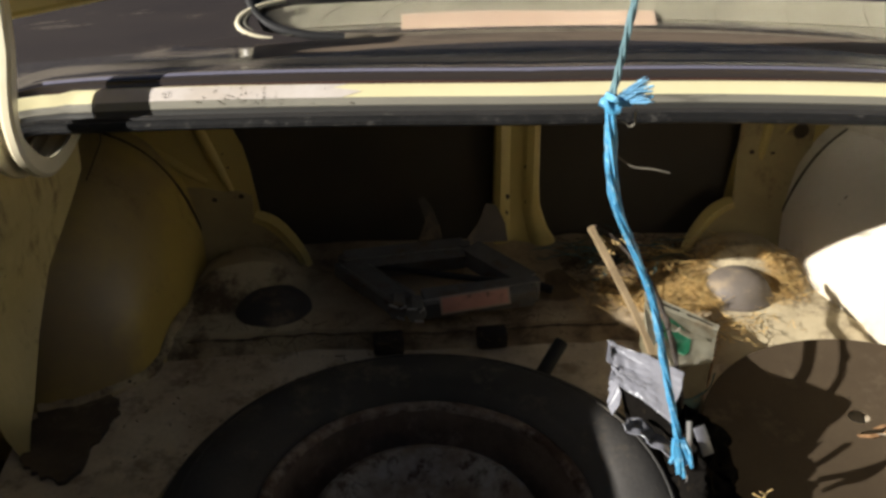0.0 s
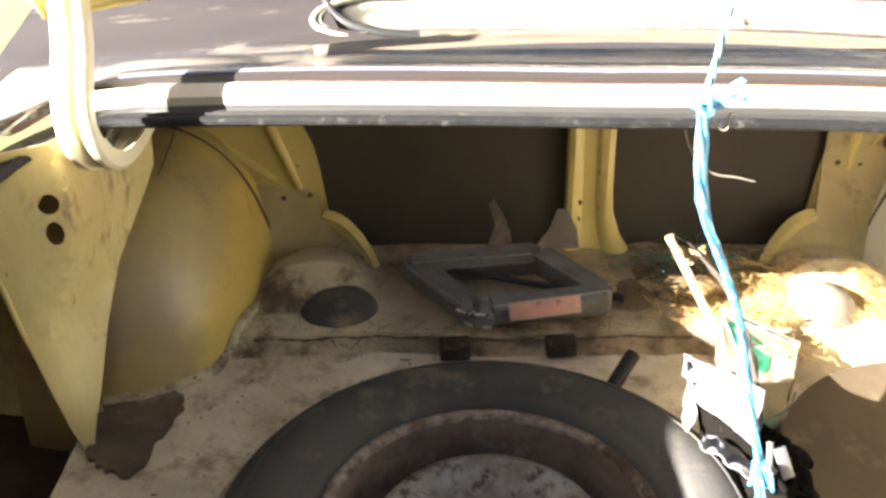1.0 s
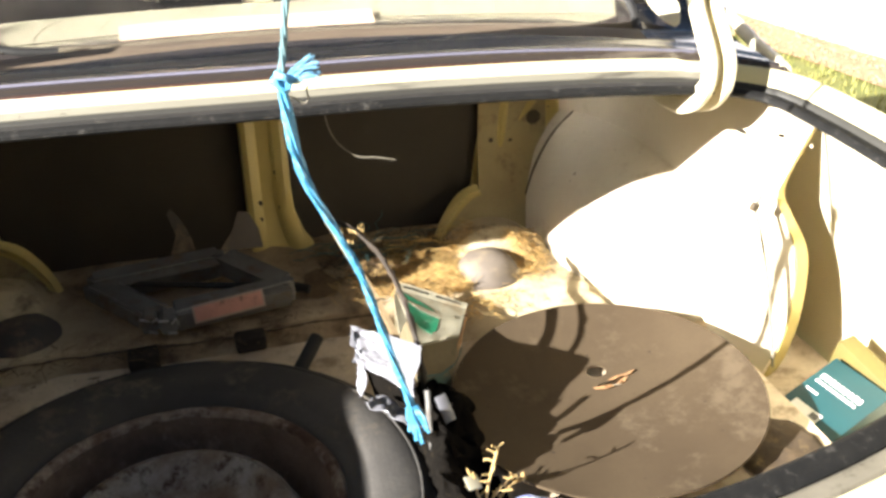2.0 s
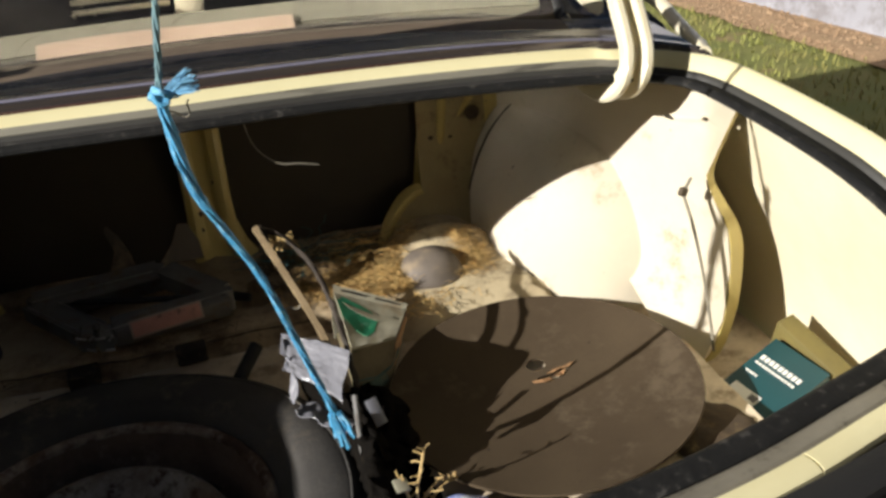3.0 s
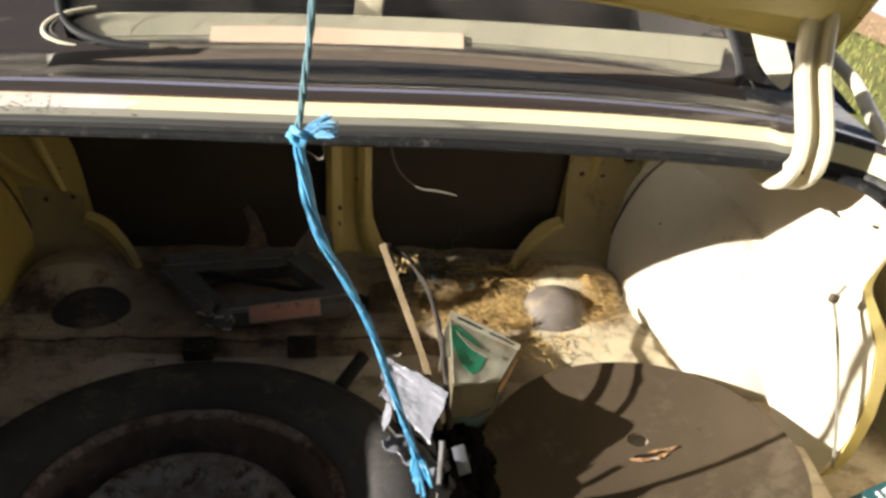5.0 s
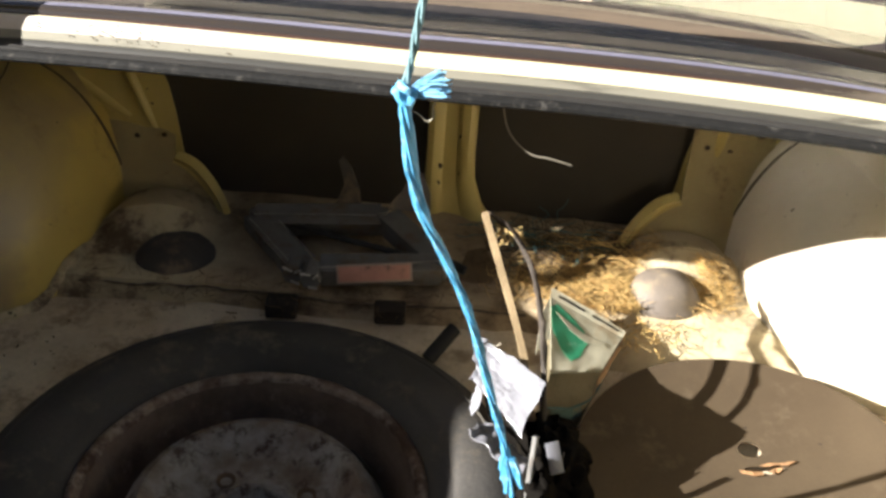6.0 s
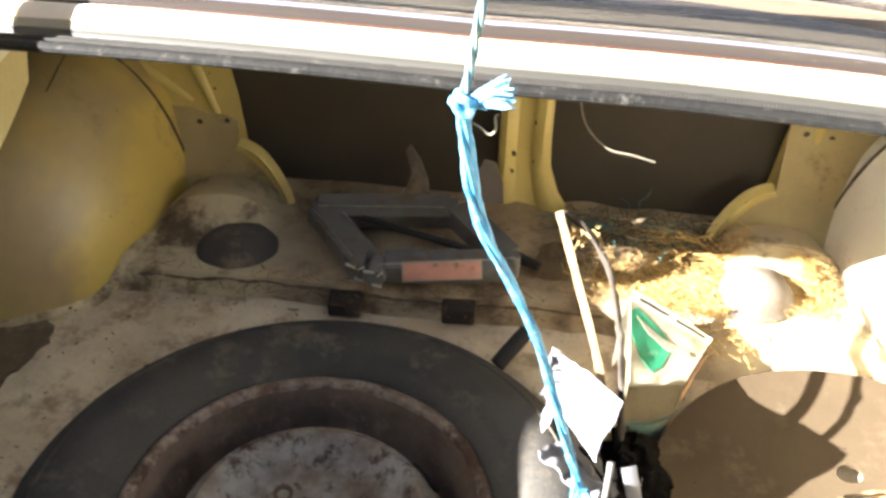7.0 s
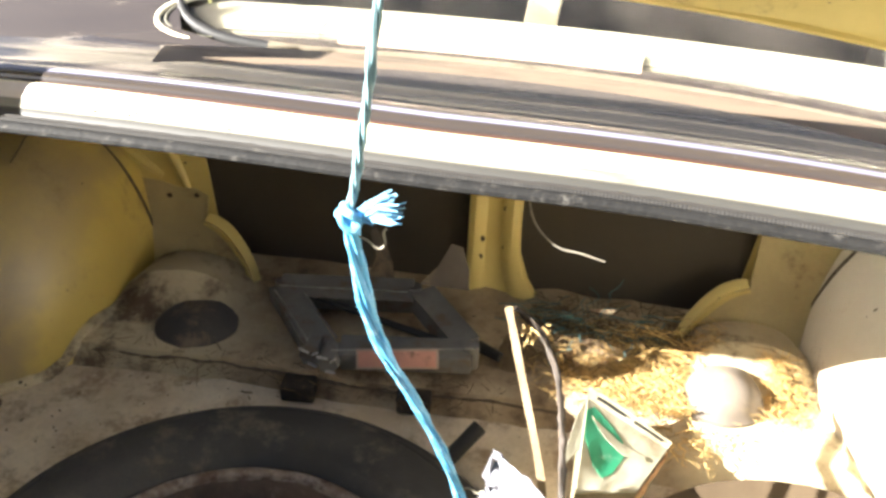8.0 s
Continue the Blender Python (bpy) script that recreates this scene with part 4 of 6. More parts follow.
pane = part("rear_window", bm, GLASS, car, "rear window glass, dusty", smooth=False)
pane.visible_shadow = False


def window_shelf(u, v):
    """The padded shelf behind the foot of the window, up to its bowed far edge."""
    left = -0.293 - 0.060 * max(0.0, 1 - min(1.0, v * v)) ** 0.5
    x = left + (0.585 - left) * u
    return window_at(x, (0.115 + 0.09 * x * x) * (0.5 + 0.5 * v)) + Vector((0, 0.003, -0.013 - 0.002 * math.sin(math.pi * v)))


part("parcel_shelf", sheet(window_shelf, 40, 8, 0.008), SHELF_VINYL, car, "pale grey-green vinyl parcel shelf behind the rear window")
part("shelf_roll", sheet(lambda u, v: window_shelf(u, -1.1 + 1.1 * v) + Vector((0, 0, -0.0012 - 0.006 * (1 - v) ** 2)), 40, 8, 0.006), SHELF_ROLL, car, "darker padded front roll of the parcel shelf")
for wide, high, thick in ((0.074, 0.050, 0.0036), (0.064, 0.043, 0.0026)):
    bow = [window_at(-0.291 - wide * math.sin(radians(a)), 0.064 - high * math.cos(radians(a))) + Vector((0, -0.002, 0.003)) for a in range(2, 172, 8)]
    part("shelf_piping", tube(bow, thick, 8, taper=lambda u: 0.3 + 0.7 * math.sin(math.pi * min(1.0, max(0.0, u)))), CREAM if wide > 0.07 else SHELF_ROLL, car, "piping round the end of the parcel shelf")
for k in range(9):
    u = 0.10 + 0.098 * k + 0.012 * math.sin(5 * k)
    part("shelf_joint", tube([window_shelf(u, 1.0 - 0.25 * i) + Vector((0, 0, 0.0002)) for i in range(8)], 0.0005, 5), SHELF_ROLL, car)
part("seat_top", sheet(lambda u, v: Vector((-0.62 + 1.24 * u, 1.33 + 0.70 * v, 0.985 - 0.24 * min(1.0, v * 1.8))), 20, 10, 0.01), CABIN, car, "dark seat and floor of the cabin")
part("pillar_foot", sheet(lambda u, v: window_at(0.618 + 0.0215 * (2 * u - 1) * min(1.0, v / 0.14) ** 0.5, 0.008 + 0.46 * v) + Vector((0, -0.003, 0.005)), 12, 40, 0.002), CREAM, car, "pale cream tongue at the foot of the roof pillar")
part("pillar_foot", sheet(lambda u, v: window_at(-0.388 + 0.010 * (2 * u - 1) * min(1.0, v / 0.14) ** 0.5, 0.148 + 0.30 * v) + Vector((0, -0.003, 0.005)), 8, 24, 0.002), CREAM, car, "pale cream tongue at the foot of the roof pillar")
rack = thing("metal_rack", (-0.02, 1.60, 0.93), "pale metal rack with dark slots lying on the cabin seat", "rack")
for k in range(3):
    part("rail", box(pose(-0.045, 1.60 + 0.006 * k, 0.995 + 0.016 * k), 0.160, 0.012, 0.008, 0.002), CREAM, rack, "pale metal rail")
part("back_plate", box(pose(-0.045, 1.625, 1.005), 0.170, 0.010, 0.060, 0.002), CABIN, rack, "dark back plate")
part("end_block", box(pose(0.066, 1.60, 0.992, 0, 8), 0.048, 0.05, 0.10, 0.004), CREAM, rack, "cream end block")
part("foot", box(pose(-0.02, 1.615, 0.925), 0.20, 0.05, 0.10, 0.004), CABIN, rack)
# A reflection in the glass, painted as a pink sheet just behind it.
lone("pink_card", sheet(lambda u, v: window_at(-0.150 + 0.347 * u, 0.0) + Vector((0, 0, -0.0075)) + Vector((0, 0.62, 0.36)) * ((0.018 + 0.054 * v) * 1.0 + 0.002 * math.sin(7 * u)), 30, 3, 0.0008), PINK_REFLECTION, "flat pale pink sheet painting a reflection in the rear window", "card")
part("cabin_lining", box(pose(0, 2.05, 1.00), 1.3, 0.02, 0.76, 0.004), CABIN, car, "dark cabin lining")
for side in (-1, 1):
    part("cabin_side", plate([(1.30, 0.66), (2.04, 0.66), (2.04, 1.36), (1.86, 1.36), (1.50, 1.14), (1.30, 1.02)], [], lambda a, b: Vector((side * (0.655 - 0.12 * max(0.0, b - 1.0)), a, b)), 0.01, 1), CABIN, car, "dark side lining of the cabin")
part("fender_seam", tube(glide([(0.700, 0.985, 0.972), (0.716, 1.03, 0.972), (0.742, 1.13, 0.974), (0.772, 1.25, 0.978), (0.785, 1.42, 0.984)], 6), 0.0105, 10, wobble=0.1), CREAM, car, "sunlit cream seam along the top of the quarter panel")
# roof edge, rear pillars and flanks that close the body round the boot
part("roof", sheet(lambda u, v: Vector((-0.56 + 1.12 * u, 1.86 + 0.5 * v, 1.385 + 0.03 * v - 0.05 * (2 * u - 1) ** 2)), 20, 6, 0.004), DARK_PAINT, car, "dark roof edge")
for side in (-1, 1):
    if side < 0:
        pil = [(0.24, 1.200, 1.009), (0.80, 1.19, 0.955), (0.80, 2.05, 0.975), (0.60, 2.0, 1.36), (0.30, 1.84, 1.368), (0.332, 1.50, 1.180), (0.352, 1.32, 1.077), (0.350, 1.26, 1.045), (0.330, 1.215, 1.022)]
    else:
        pil = [(0.47, 1.165, 1.004), (0.735, 1.15, 0.966), (0.79, 2.05, 0.985), (0.60, 2.0, 1.36), (0.52, 1.84, 1.368), (0.552, 1.50, 1.180), (0.568, 1.32, 1.077), (0.566, 1.24, 1.030), (0.545, 1.185, 1.010)]
    bm = bmesh.new()
    bm.faces.new([bm.verts.new((side * a, b, c)) for a, b, c in pil])
    bmesh.ops.triangulate(bm, faces=bm.faces)
    bmesh.ops.solidify(bm, geom=bm.faces[:], thickness=0.003)
    part("rear_pillar", bm, DARK_PAINT, car, "dark rear roof pillar", smooth=False)
    flank = [(0.732, 0.964), (0.765, 0.944), (0.806, 0.914), (0.846, 0.872), (0.870, 0.82), (0.882, 0.72), (0.876, 0.60), (0.860, 0.45), (0.845, 0.30)]

    if side > 0:
        flank = [(0.722, 0.960), (0.734, 0.950), (0.748, 0.925), (0.770, 0.880), (0.800, 0.82), (0.862, 0.70), (0.872, 0.60), (0.862, 0.45), (0.848, 0.30)]
    # Left flank's top is raised only to keep low sun off tyre and jack.
    sun_stop = 0.056 if side < 0 else 0.0

    def flank_at(u, v):
        q = v * (len(flank) - 1)
        i = min(int(q), len(flank) - 2)
        (a0, z0), (a1, z1) = flank[i], flank[i + 1]
        y = 0.40 + 1.75 * u
        fade = min(1.0, (y - 0.40) / 0.6)
        return Vector((side * (a0 + (a1 - a0) * (q - i) - 0.03 * (1 - fade) ** 2), y, (z0 + (z1 - z0) * (q - i)) - 0.06 * (1 - fade) * (1 - v) + sun_stop * math.exp(-(q / 1.4) ** 2) * min(1.0, max(0.0, (0.985 - y) / 0.06))))

    part("flank", sheet(flank_at, 40, 24, 0.003), DARK_PAINT, car, "dark brown outer flank")
part("rear_panel", sheet(lambda u, v: Vector((-0.80 + 1.6 * u, 0.366 + 0.16 * abs(2 * u - 1) ** 2.2 - 0.02 * v, 0.742 - 0.42 * v)), 40, 14, 0.003), DARK_PAINT, car, "dark rear panel below the sill")
part("rear_inner", sheet(lambda u, v: Vector((-0.82 + 1.64 * u, 0.440 + 0.13 * abs(2 * u - 1) ** 2.2, 0.40 + 0.34 * v)), 40, 6, 0.002), YELLOW, car, "inside of the yellow rear panel")
sill = [(x, 0.466 + 0.125 * (abs(x) / 0.75) ** 2) for x in [-0.74 + 1.48 * k / 60 for k in range(61)]]
line = [Vector((x, y, 0.742)) for x, y in sill]
outs = [Vector((0.33 * x / 0.75, -1, 0)).normalized() for x, y in sill]
trim = part("rear_trim", sweep(line, outs, [(0.074, -0.004), (0.080, 0.004), (0.098, 0.004), (0.112, -0.006), (0.114, -0.026), (0.074, -0.03)]), RUBBER, car, "black rear trim strip")
part("trim_strip", sweep(line, outs, [(0.114, -0.014), (0.119, -0.012), (0.121, -0.017), (0.119, -0.023), (0.114, -0.021)]), CHROME, car, "bright metal strip")
for side in (-1, 1):
    ls = [i for i, (x, y) in enumerate(sill) if 0.34 < side * x < 0.735]
    part("tail_lamp", sweep([line[i] for i in ls], [outs[i] for i in ls], [(0.095, -0.028), (0.128, -0.028), (0.138, -0.05), (0.136, -0.14), (0.095, -0.15)]), RED_LENS, car, "red tail lamp lens")

WORN = [(0.0295, 0.0094), (0.034, 0.0130), (0.042, 0.0170), (0.048, 0.0200), (0.0535, 0.0220)]


def worn_at(u, v):
    i = round(v * 4)
    x = -0.52 + (0.30 + 0.05 * noise.noise(Vector((v * 3.1, 2, 0)))) * u
    k = min(range(len(RIM)), key=lambda j: abs(RIM[j].x - x) + (9 if RIM[j].y < 0.9 else 0))
    nxt = k + 1 if (RIM[(k + 1) % len(RIM)].x - RIM[k].x) * (x - RIM[k].x) > 0 else k - 1
    a, b = RIM[k], RIM[nxt % len(RIM)]
    f = (x - a.x) / (b.x - a.x) if abs(b.x - a.x) > 1e-6 else 0.0
    p = a + (b - a) * f
    return Vector((x, p.y + WORN[i][0], p.z + WORN[i][1]))


part("worn_paint", sheet(worn_at, 40, 4), WORN_PAINT, car, "pale worn stretch of the gutter", smooth=True)
bm = bmesh.new()
rr = random.Random(9)
for _ in range(60):
    x, o = -0.33 + rr.gauss(0, 0.045), rr.uniform(0.024, 0.05)
    r = rr.uniform(0.0005, 0.0020)
    c = Vector((x, deck_edge(x) + o - 0.001, 0.9735 + 0.0125 + (o - 0.034) * 0.48 + 0.0010))
    vs = [bm.verts.new(c + Vector((r * math.cos(k * 1.05) * rr.uniform(0.6, 1.4), r * math.sin(k * 1.05), 0.0008))) for k in range(6)]
    bm.faces.new(vs)
tagged(part("rust_speckle", bm, SEAM, car, "flecks of rust on the gutter", smooth=False), kind="stuff")

# ---- the open lid and its hinges ----
LID_FOOT, LID_OPEN = Vector((0, 1.085, 1.098)), radians(53)


def lid_frame(x, along_, out):
    """A place on the open lid: across, up along it from its hinge edge, and out of its underside."""
    c, s = math.cos(LID_OPEN), math.sin(LID_OPEN)
    return LID_FOOT + Vector((x, -c * along_ - s * out, s * along_ - c * out))


def lid_skin(u, v):
    x = (2 * u - 1) * 0.665
    e = 0.04 * (abs(2 * u - 1)) ** 6
    foot = 0.070 - 0.31 * x * x
    a = foot + 0.5 * e + (0.60 - foot - 0.05 * x * x - e) * v
    return lid_frame(x, a, 0.010 * math.sin(v * math.pi) - 0.012)


lid = part("boot_lid", sheet(lid_skin, 48, 24, 0.003), YELLOW, car, "raised boot lid, yellow underside")
part("lid_outer", sheet(lambda u, v: lid_skin(u, v) + Vector((0, math.sin(LID_OPEN), math.cos(LID_OPEN))) * 0.006, 48, 24, 0.001), DARK_PAINT, lid, "dark outer skin of the lid")
edge = [lid_skin(k / 40, 0) for k in range(41)] + [lid_skin(1, k / 20) for k in range(1, 21)] + [lid_skin(1 - k / 40, 1) for k in range(1, 41)] + [lid_skin(0, 1 - k / 20) for k in range(1, 20)]
part("lid_hem", tube(edge, 0.0065, 8, True), YELLOW, lid, "folded yellow hem of the lid")


def hat(points, wide, deep):
    """A pressed hat-section beam on the underside of the lid."""
    line = glide(points, 6)
    bm = bmesh.new()
    rings = []
    for i, (q) in enumerate(line):
        d = (line[min(i + 1, len(line) - 1)] - line[max(i - 1, 0)]).normalized()
        n = Vector((-d.y, d.x, 0))
        rings.append([bm.verts.new(lid_frame(q.x + n.x * o, q.y + n.y * o, h)) for o, h in ((-wide, 0.0), (-wide * 0.72, 0.002), (-wide * 0.55, deep), (wide * 0.55, deep), (wide * 0.72, 0.002), (wide, 0.0))])
    for a, b in zip(rings, rings[1:]):
        for k in range(5):
            bm.faces.new((a[k], a[k + 1], b[k + 1], b[k]))
    bmesh.ops.recalc_face_normals(bm, faces=bm.faces)
    bmesh.ops.solidify(bm, geom=bm.faces[:], thickness=0.002)
    return bm


for pts in ([(-0.60, 0.075, 0), (-0.3, 0.115, 0), (0, 0.135, 0), (0.3, 0.115, 0), (0.60, 0.075, 0)], [(-0.58, 0.10, 0), (-0.57, 0.3, 0), (-0.52, 0.53, 0)], [(0.58, 0.10, 0), (0.57, 0.3, 0), (0.52, 0.53, 0)], [(-0.53, 0.535, 0), (0, 0.55, 0), (0.53, 0.535, 0)], [(-0.50, 0.12, 0), (-0.2, 0.36, 0), (-0.05, 0.52, 0)], [(0.50, 0.12, 0), (0.2, 0.36, 0), (0.05, 0.52, 0)]):
    part("lid_beam", hat(pts, 0.04, 0.022), YELLOW, lid, "pressed yellow stiffening beam")
part("lid_latch", box(Matrix.Translation(lid_frame(0.025, 0.545, 0.034)) @ pose(0, 0, 0, -math.degrees(LID_OPEN)), 0.07, 0.05, 0.03, 0.004), CHROME, lid, "steel lid latch")
for side in (-1, 1):
    line = glide([(side * x, y, z) for x, y, z in ((0.574, 1.12, 0.938), (0.574, 1.05, 0.931), (0.575, 1.000, 0.935), (0.578, 0.968, 0.952), (0.583, 0.956, 0.974), (0.592, 0.969, 0.995), (0.601, 0.998, 1.013), (0.608, 1.030, 1.033), (0.614, 1.057, 1.052), (0.618, 1.076, 1.080), (0.619, 1.085, 1.118), (0.616, 1.080, 1.165), (0.612, 1.064, 1.215))], 6)
    outs, ups = [], []
    for i, p in enumerate(line):
        d = (line[min(i + 1, len(line) - 1)] - line[max(i - 1, 0)]).normalized()
        outs.append(Vector((1, 0, 0)))
        ups.append(Vector((1, 0, 0)).cross(d).normalized())
    sect = [(-0.021, -0.010), (-0.021, 0.008), (-0.017, 0.012), (-0.010, 0.012), (-0.006, 0.008), (-0.004, -0.002), (0.004, -0.002), (0.006, 0.008), (0.010, 0.012), (0.017, 0.012), (0.021, 0.008), (0.021, -0.010), (0.018, -0.010), (0.017, 0.006), (0.010, 0.008), (0.006, -0.006), (-0.006, -0.006), (-0.010, 0.008), (-0.017, 0.006), (-0.018, -0.010)]
    part("lid_hinge", sweep(line, outs, sect, ups=ups), CREAM, lid, "cream-painted gooseneck hinge arm with a grooved face")

# ---- the spare wheel ----
WZ = 0.462
wheel = thing("spare_wheel", (WELL.x, WELL.y, WZ), "worn black spare tyre on a rusty steel rim, lying flat", "spare wheel")
wm = Matrix.Translation((WELL.x, WELL.y, WZ))
tyre_prof = [(0.190, 0.020), (0.215, 0.004), (0.255, 0.0), (0.288, 0.012), (0.302, 0.035), (0.306, 0.075), (0.304, 0.112), (0.298, 0.130), (0.288, 0.142), (0.283, 0.1430), (0.279, 0.1480), (0.266, 0.1535), (0.248, 0.1565), (0.230, 0.1560), (0.219, 0.1530), (0.215, 0.1495), (0.208, 0.1480), (0.200, 0.1445), (0.194, 0.139), (0.186, 0.125)]
tyre_prof = [(0.186 + (r - 0.186) * 1.055, h + 0.004) for r, h in tyre_prof]
part("tyre", lathe(tyre_prof, wm, 112), TYRE_RUBBER, wheel, "worn black tyre")
rim_prof = [(0.189, 0.132), (0.192, 0.138), (0.190, 0.1425), (0.184, 0.1415), (0.179, 0.136), (0.1745, 0.122), (0.171, 0.098), (0.166, 0.078), (0.158, 0.068), (0.150, 0.064), (0.147, 0.055), (0.146, 0.045), (0.168, 0.03), (0.186, 0.012), (0.189, 0.010), (0.172, 0.022), (0.142, 0.042), (0.143, 0.058), (0.150, 0.060), (0.160, 0.064), (0.170, 0.076), (0.175, 0.097), (0.179, 0.120)]
rim = part("rim", lathe(rim_prof, wm, 112), RIM_DARK, wheel, "rusty brown steel rim")
face_prof = [(0.154, 0.064), (0.153, 0.080), (0.148, 0.090), (0.142, 0.101), (0.136, 0.114), (0.129, 0.1235), (0.121, 0.1260), (0.111, 0.120), (0.099, 0.105), (0.088, 0.095), (0.076, 0.091), (0.058, 0.091), (0.050, 0.097), (0.045, 0.095), (0.037, 0.078), (0.034, 0.068), (0.034, 0.064), (0.043, 0.086), (0.060, 0.086), (0.080, 0.088), (0.100, 0.106), (0.118, 0.119), (0.144, 0.084)]
part("wheel_disc", lathe(face_prof, wm, 112), RIM_STEEL, wheel, "pitted grey wheel disc, rust spotted")
for k in range(4):
    a = radians(38 + 90 * k)
    part("bolt_hole", lathe([(0.0, 0.0), (0.006, 0.0), (0.009, 0.004), (0.011, 0.0045), (0.011, 0.002), (0.0, -0.002)], wm @ Matrix.Translation((0.068 * math.cos(a), 0.068 * math.sin(a), 0.0900)), 18, False), WELL_RUST, rim, "dark bolt hole")
for k in range(4):
    a = radians(40 + 90 * k)
    m = wm @ Matrix.Translation((0.1435 * math.cos(a), 0.1435 * math.sin(a), 0.1000)) @ pose(0, 0, 0, 0, 0, math.degrees(a)) @ pose(0, 0, 0, 0, 58, 0)
    part("vent_slot", box(m, 0.021, 0.040, 0.006, 0.0028), CABIN, rim, "dark vent slot")
part("hub_bore", lathe([(0.0, 0.066), (0.036, 0.066), (0.036, 0.062), (0.0, 0.062)], wm, 40, False), CABIN, rim, "dark centre bore")
part("rim_flange", lathe([(0.1925, 0.1375), (0.1915, 0.1425), (0.1880, 0.1447), (0.1835, 0.1440), (0.1800, 0.1405), (0.1785, 0.135), (0.181, 0.133), (0.188, 0.1390)], wm, 112, True, 0.0012), RIM_EDGE, rim, "worn grey rim flange")
part("tyre_ridge", tube([wm @ Vector((0.277 * math.cos(t * 2 * math.pi / 90), 0.277 * math.sin(t * 2 * math.pi / 90), 0.1553)) for t in range(90)], 0.0016, 6, True), TYRE_RUBBER, wheel)

# ---- the rear road wheels that carry the car ----
for side in (-1, 1):
    am = pose(side * 0.70, 1.42, 0.29, 0, 90, 0) @ pose(0, 0, -0.08)
    road = part("wheel", lathe([(0.18, 0.01), (0.21, 0.0), (0.26, 0.005), (0.282, 0.02), (0.29, 0.05), (0.29, 0.11), (0.282, 0.14), (0.26, 0.155), (0.21, 0.16), (0.18, 0.15)], am, 64), TYRE_RUBBER, car, "worn black road tyre")
    part("rim", lathe([(0.0, 0.03), (0.10, 0.03), (0.15, 0.02), (0.185, 0.01), (0.185, 0.15), (0.15, 0.14), (0.10, 0.13), (0.0, 0.13)], am, 48, False), RIM_STEEL, road, "grey steel rim")

# ---- the round board on the floor ----
disc = thing("round_board", (0.415, 0.85, 0.572), "round grey-brown fibre board with a punched hole, lying tilted", "board")
dm = Matrix.Translation((0.415, 0.856, 0.580)) @ Euler((radians(1.5), radians(-3.0), 0)).to_matrix().to_4x4()
DR = 0.206
loop = ring_of(0, 0, DR, 72)
hole = ring_of(0.014, 0.066, 0.0140, 20, 0.9)
tear = [(-0.002, 0.029), (0.010, 0.026), (0.022, 0.030), (0.032, 0.028), (0.042, 0.035), (0.052, 0.036), (0.047, 0.042), (0.036, 0.043), (0.026, 0.039), (0.014, 0.040), (0.003, 0.037)]
part("board", plate(loop, [hole, tear], lambda a, b: dm @ Vector((a, b, 0.003 * noise.noise(Vector((a * 8, b * 8, 5))) + 0.024 * ((a * a + b * b) / DR ** 2) ** 1.2)), 0.0035, 2), DISC_BOARD, disc)
for flap in ([(0.020, 0.040), (0.032, 0.044), (0.044, 0.044), (0.064, 0.049), (0.062, 0.045), (0.052, 0.040), (0.040, 0.0405), (0.030, 0.0385)], [(-0.006, 0.029), (0.008, 0.0255), (0.020, 0.0285), (0.022, 0.0245), (0.010, 0.0215), (-0.004, 0.025)], [(0.028, 0.029), (0.036, 0.0355), (0.046, 0.0355), (0.040, 0.029), (0.034, 0.026)]):
    part("torn_edge", plate(flap, [], lambda a, b: dm @ Vector((a, b, 0.0045 + 0.006 * noise.noise(Vector((a * 90, b * 90, 3))))), 0.0012, 1), TORN, disc, "torn orange-brown fibres round a slit", smooth=False)

# First patch is rusty dirt; the second paints the sill's shadow below the board.
for cx, cy, wide, deep, seed in ((0.588, 0.705, 0.062, 0.085, 3.0), (0.43, 0.618, 0.13, 0.050, 8.0)):
    part("dirt_crust", dirt_shade_patch(cx, cy, wide, deep, seed, FLOOR), RUST_SILL_SHADE, car, "dark rusty dirt and painted sill shade on the boot floor")

part("dirt_crust", dirt_shade_patch(0.112, 1.262, 0.066, 0.080, 5.0, SHELF - 0.004), BROWN_DIRT, car, "brown rust and dirt caked on the ledge")

# ---- the jack ----
jack = thing("scissor_jack", (-0.11, 1.2, 0.61), "dull grey steel scissor jack, folded open, with a faded pink label", "jack")


def channel(a, b, wide, high, up=(0, 0, 1), thick=0.003):
    """A U-shaped steel arm from a to b."""
    a, b, up = Vector(a), Vector(b), Vector(up)
    d = (b - a).normalized()
    side = d.cross(up).normalized()
    up = side.cross(d)
    w, h = wide / 2, high / 2
    prof = [(-w, -h), (w, -h), (w, h), (w - thick, h), (w - thick, -h + thick), (-w + thick, -h + thick), (-w + thick, h), (-w, h)]
    line = [a + (b - a) * k / 6 for k in range(7)]
    return sweep(line, [side] * 7, prof, ups=[up] * 7)


JA, JN, JB, JT = Vector((-0.245, 1.262, 0.640)), Vector((-0.150, 1.142, 0.634)), Vector((0.035, 1.172, 0.642)), Vector((-0.060, 1.275, 0.650))
part("arm", box(Matrix.Translation((JN + JB) / 2 + Vector((0.010, 0.004, 0))) @ pose(0, 0, 0, 16, 0, math.degrees(math.atan2(JB.y - JN.y, JB.x - JN.x))), 0.168, 0.034, 0.034, 0.003), JACK_STEEL, jack)
part("arm", channel(JA, JN + Vector((-0.006, 0.004, 0.002)), 0.040, 0.022, (0, 0, -1)), JACK_STEEL, jack)
part("arm", channel(JA, JT, 0.036, 0.034, (0, 0.5, -1)), JACK_STEEL, jack)
part("arm", channel(JT + Vector((0.01, 0, 0)), JB + Vector((-0.008, 0.012, 0)), 0.038, 0.028, (0, 0, -1)), JACK_STEEL, jack)
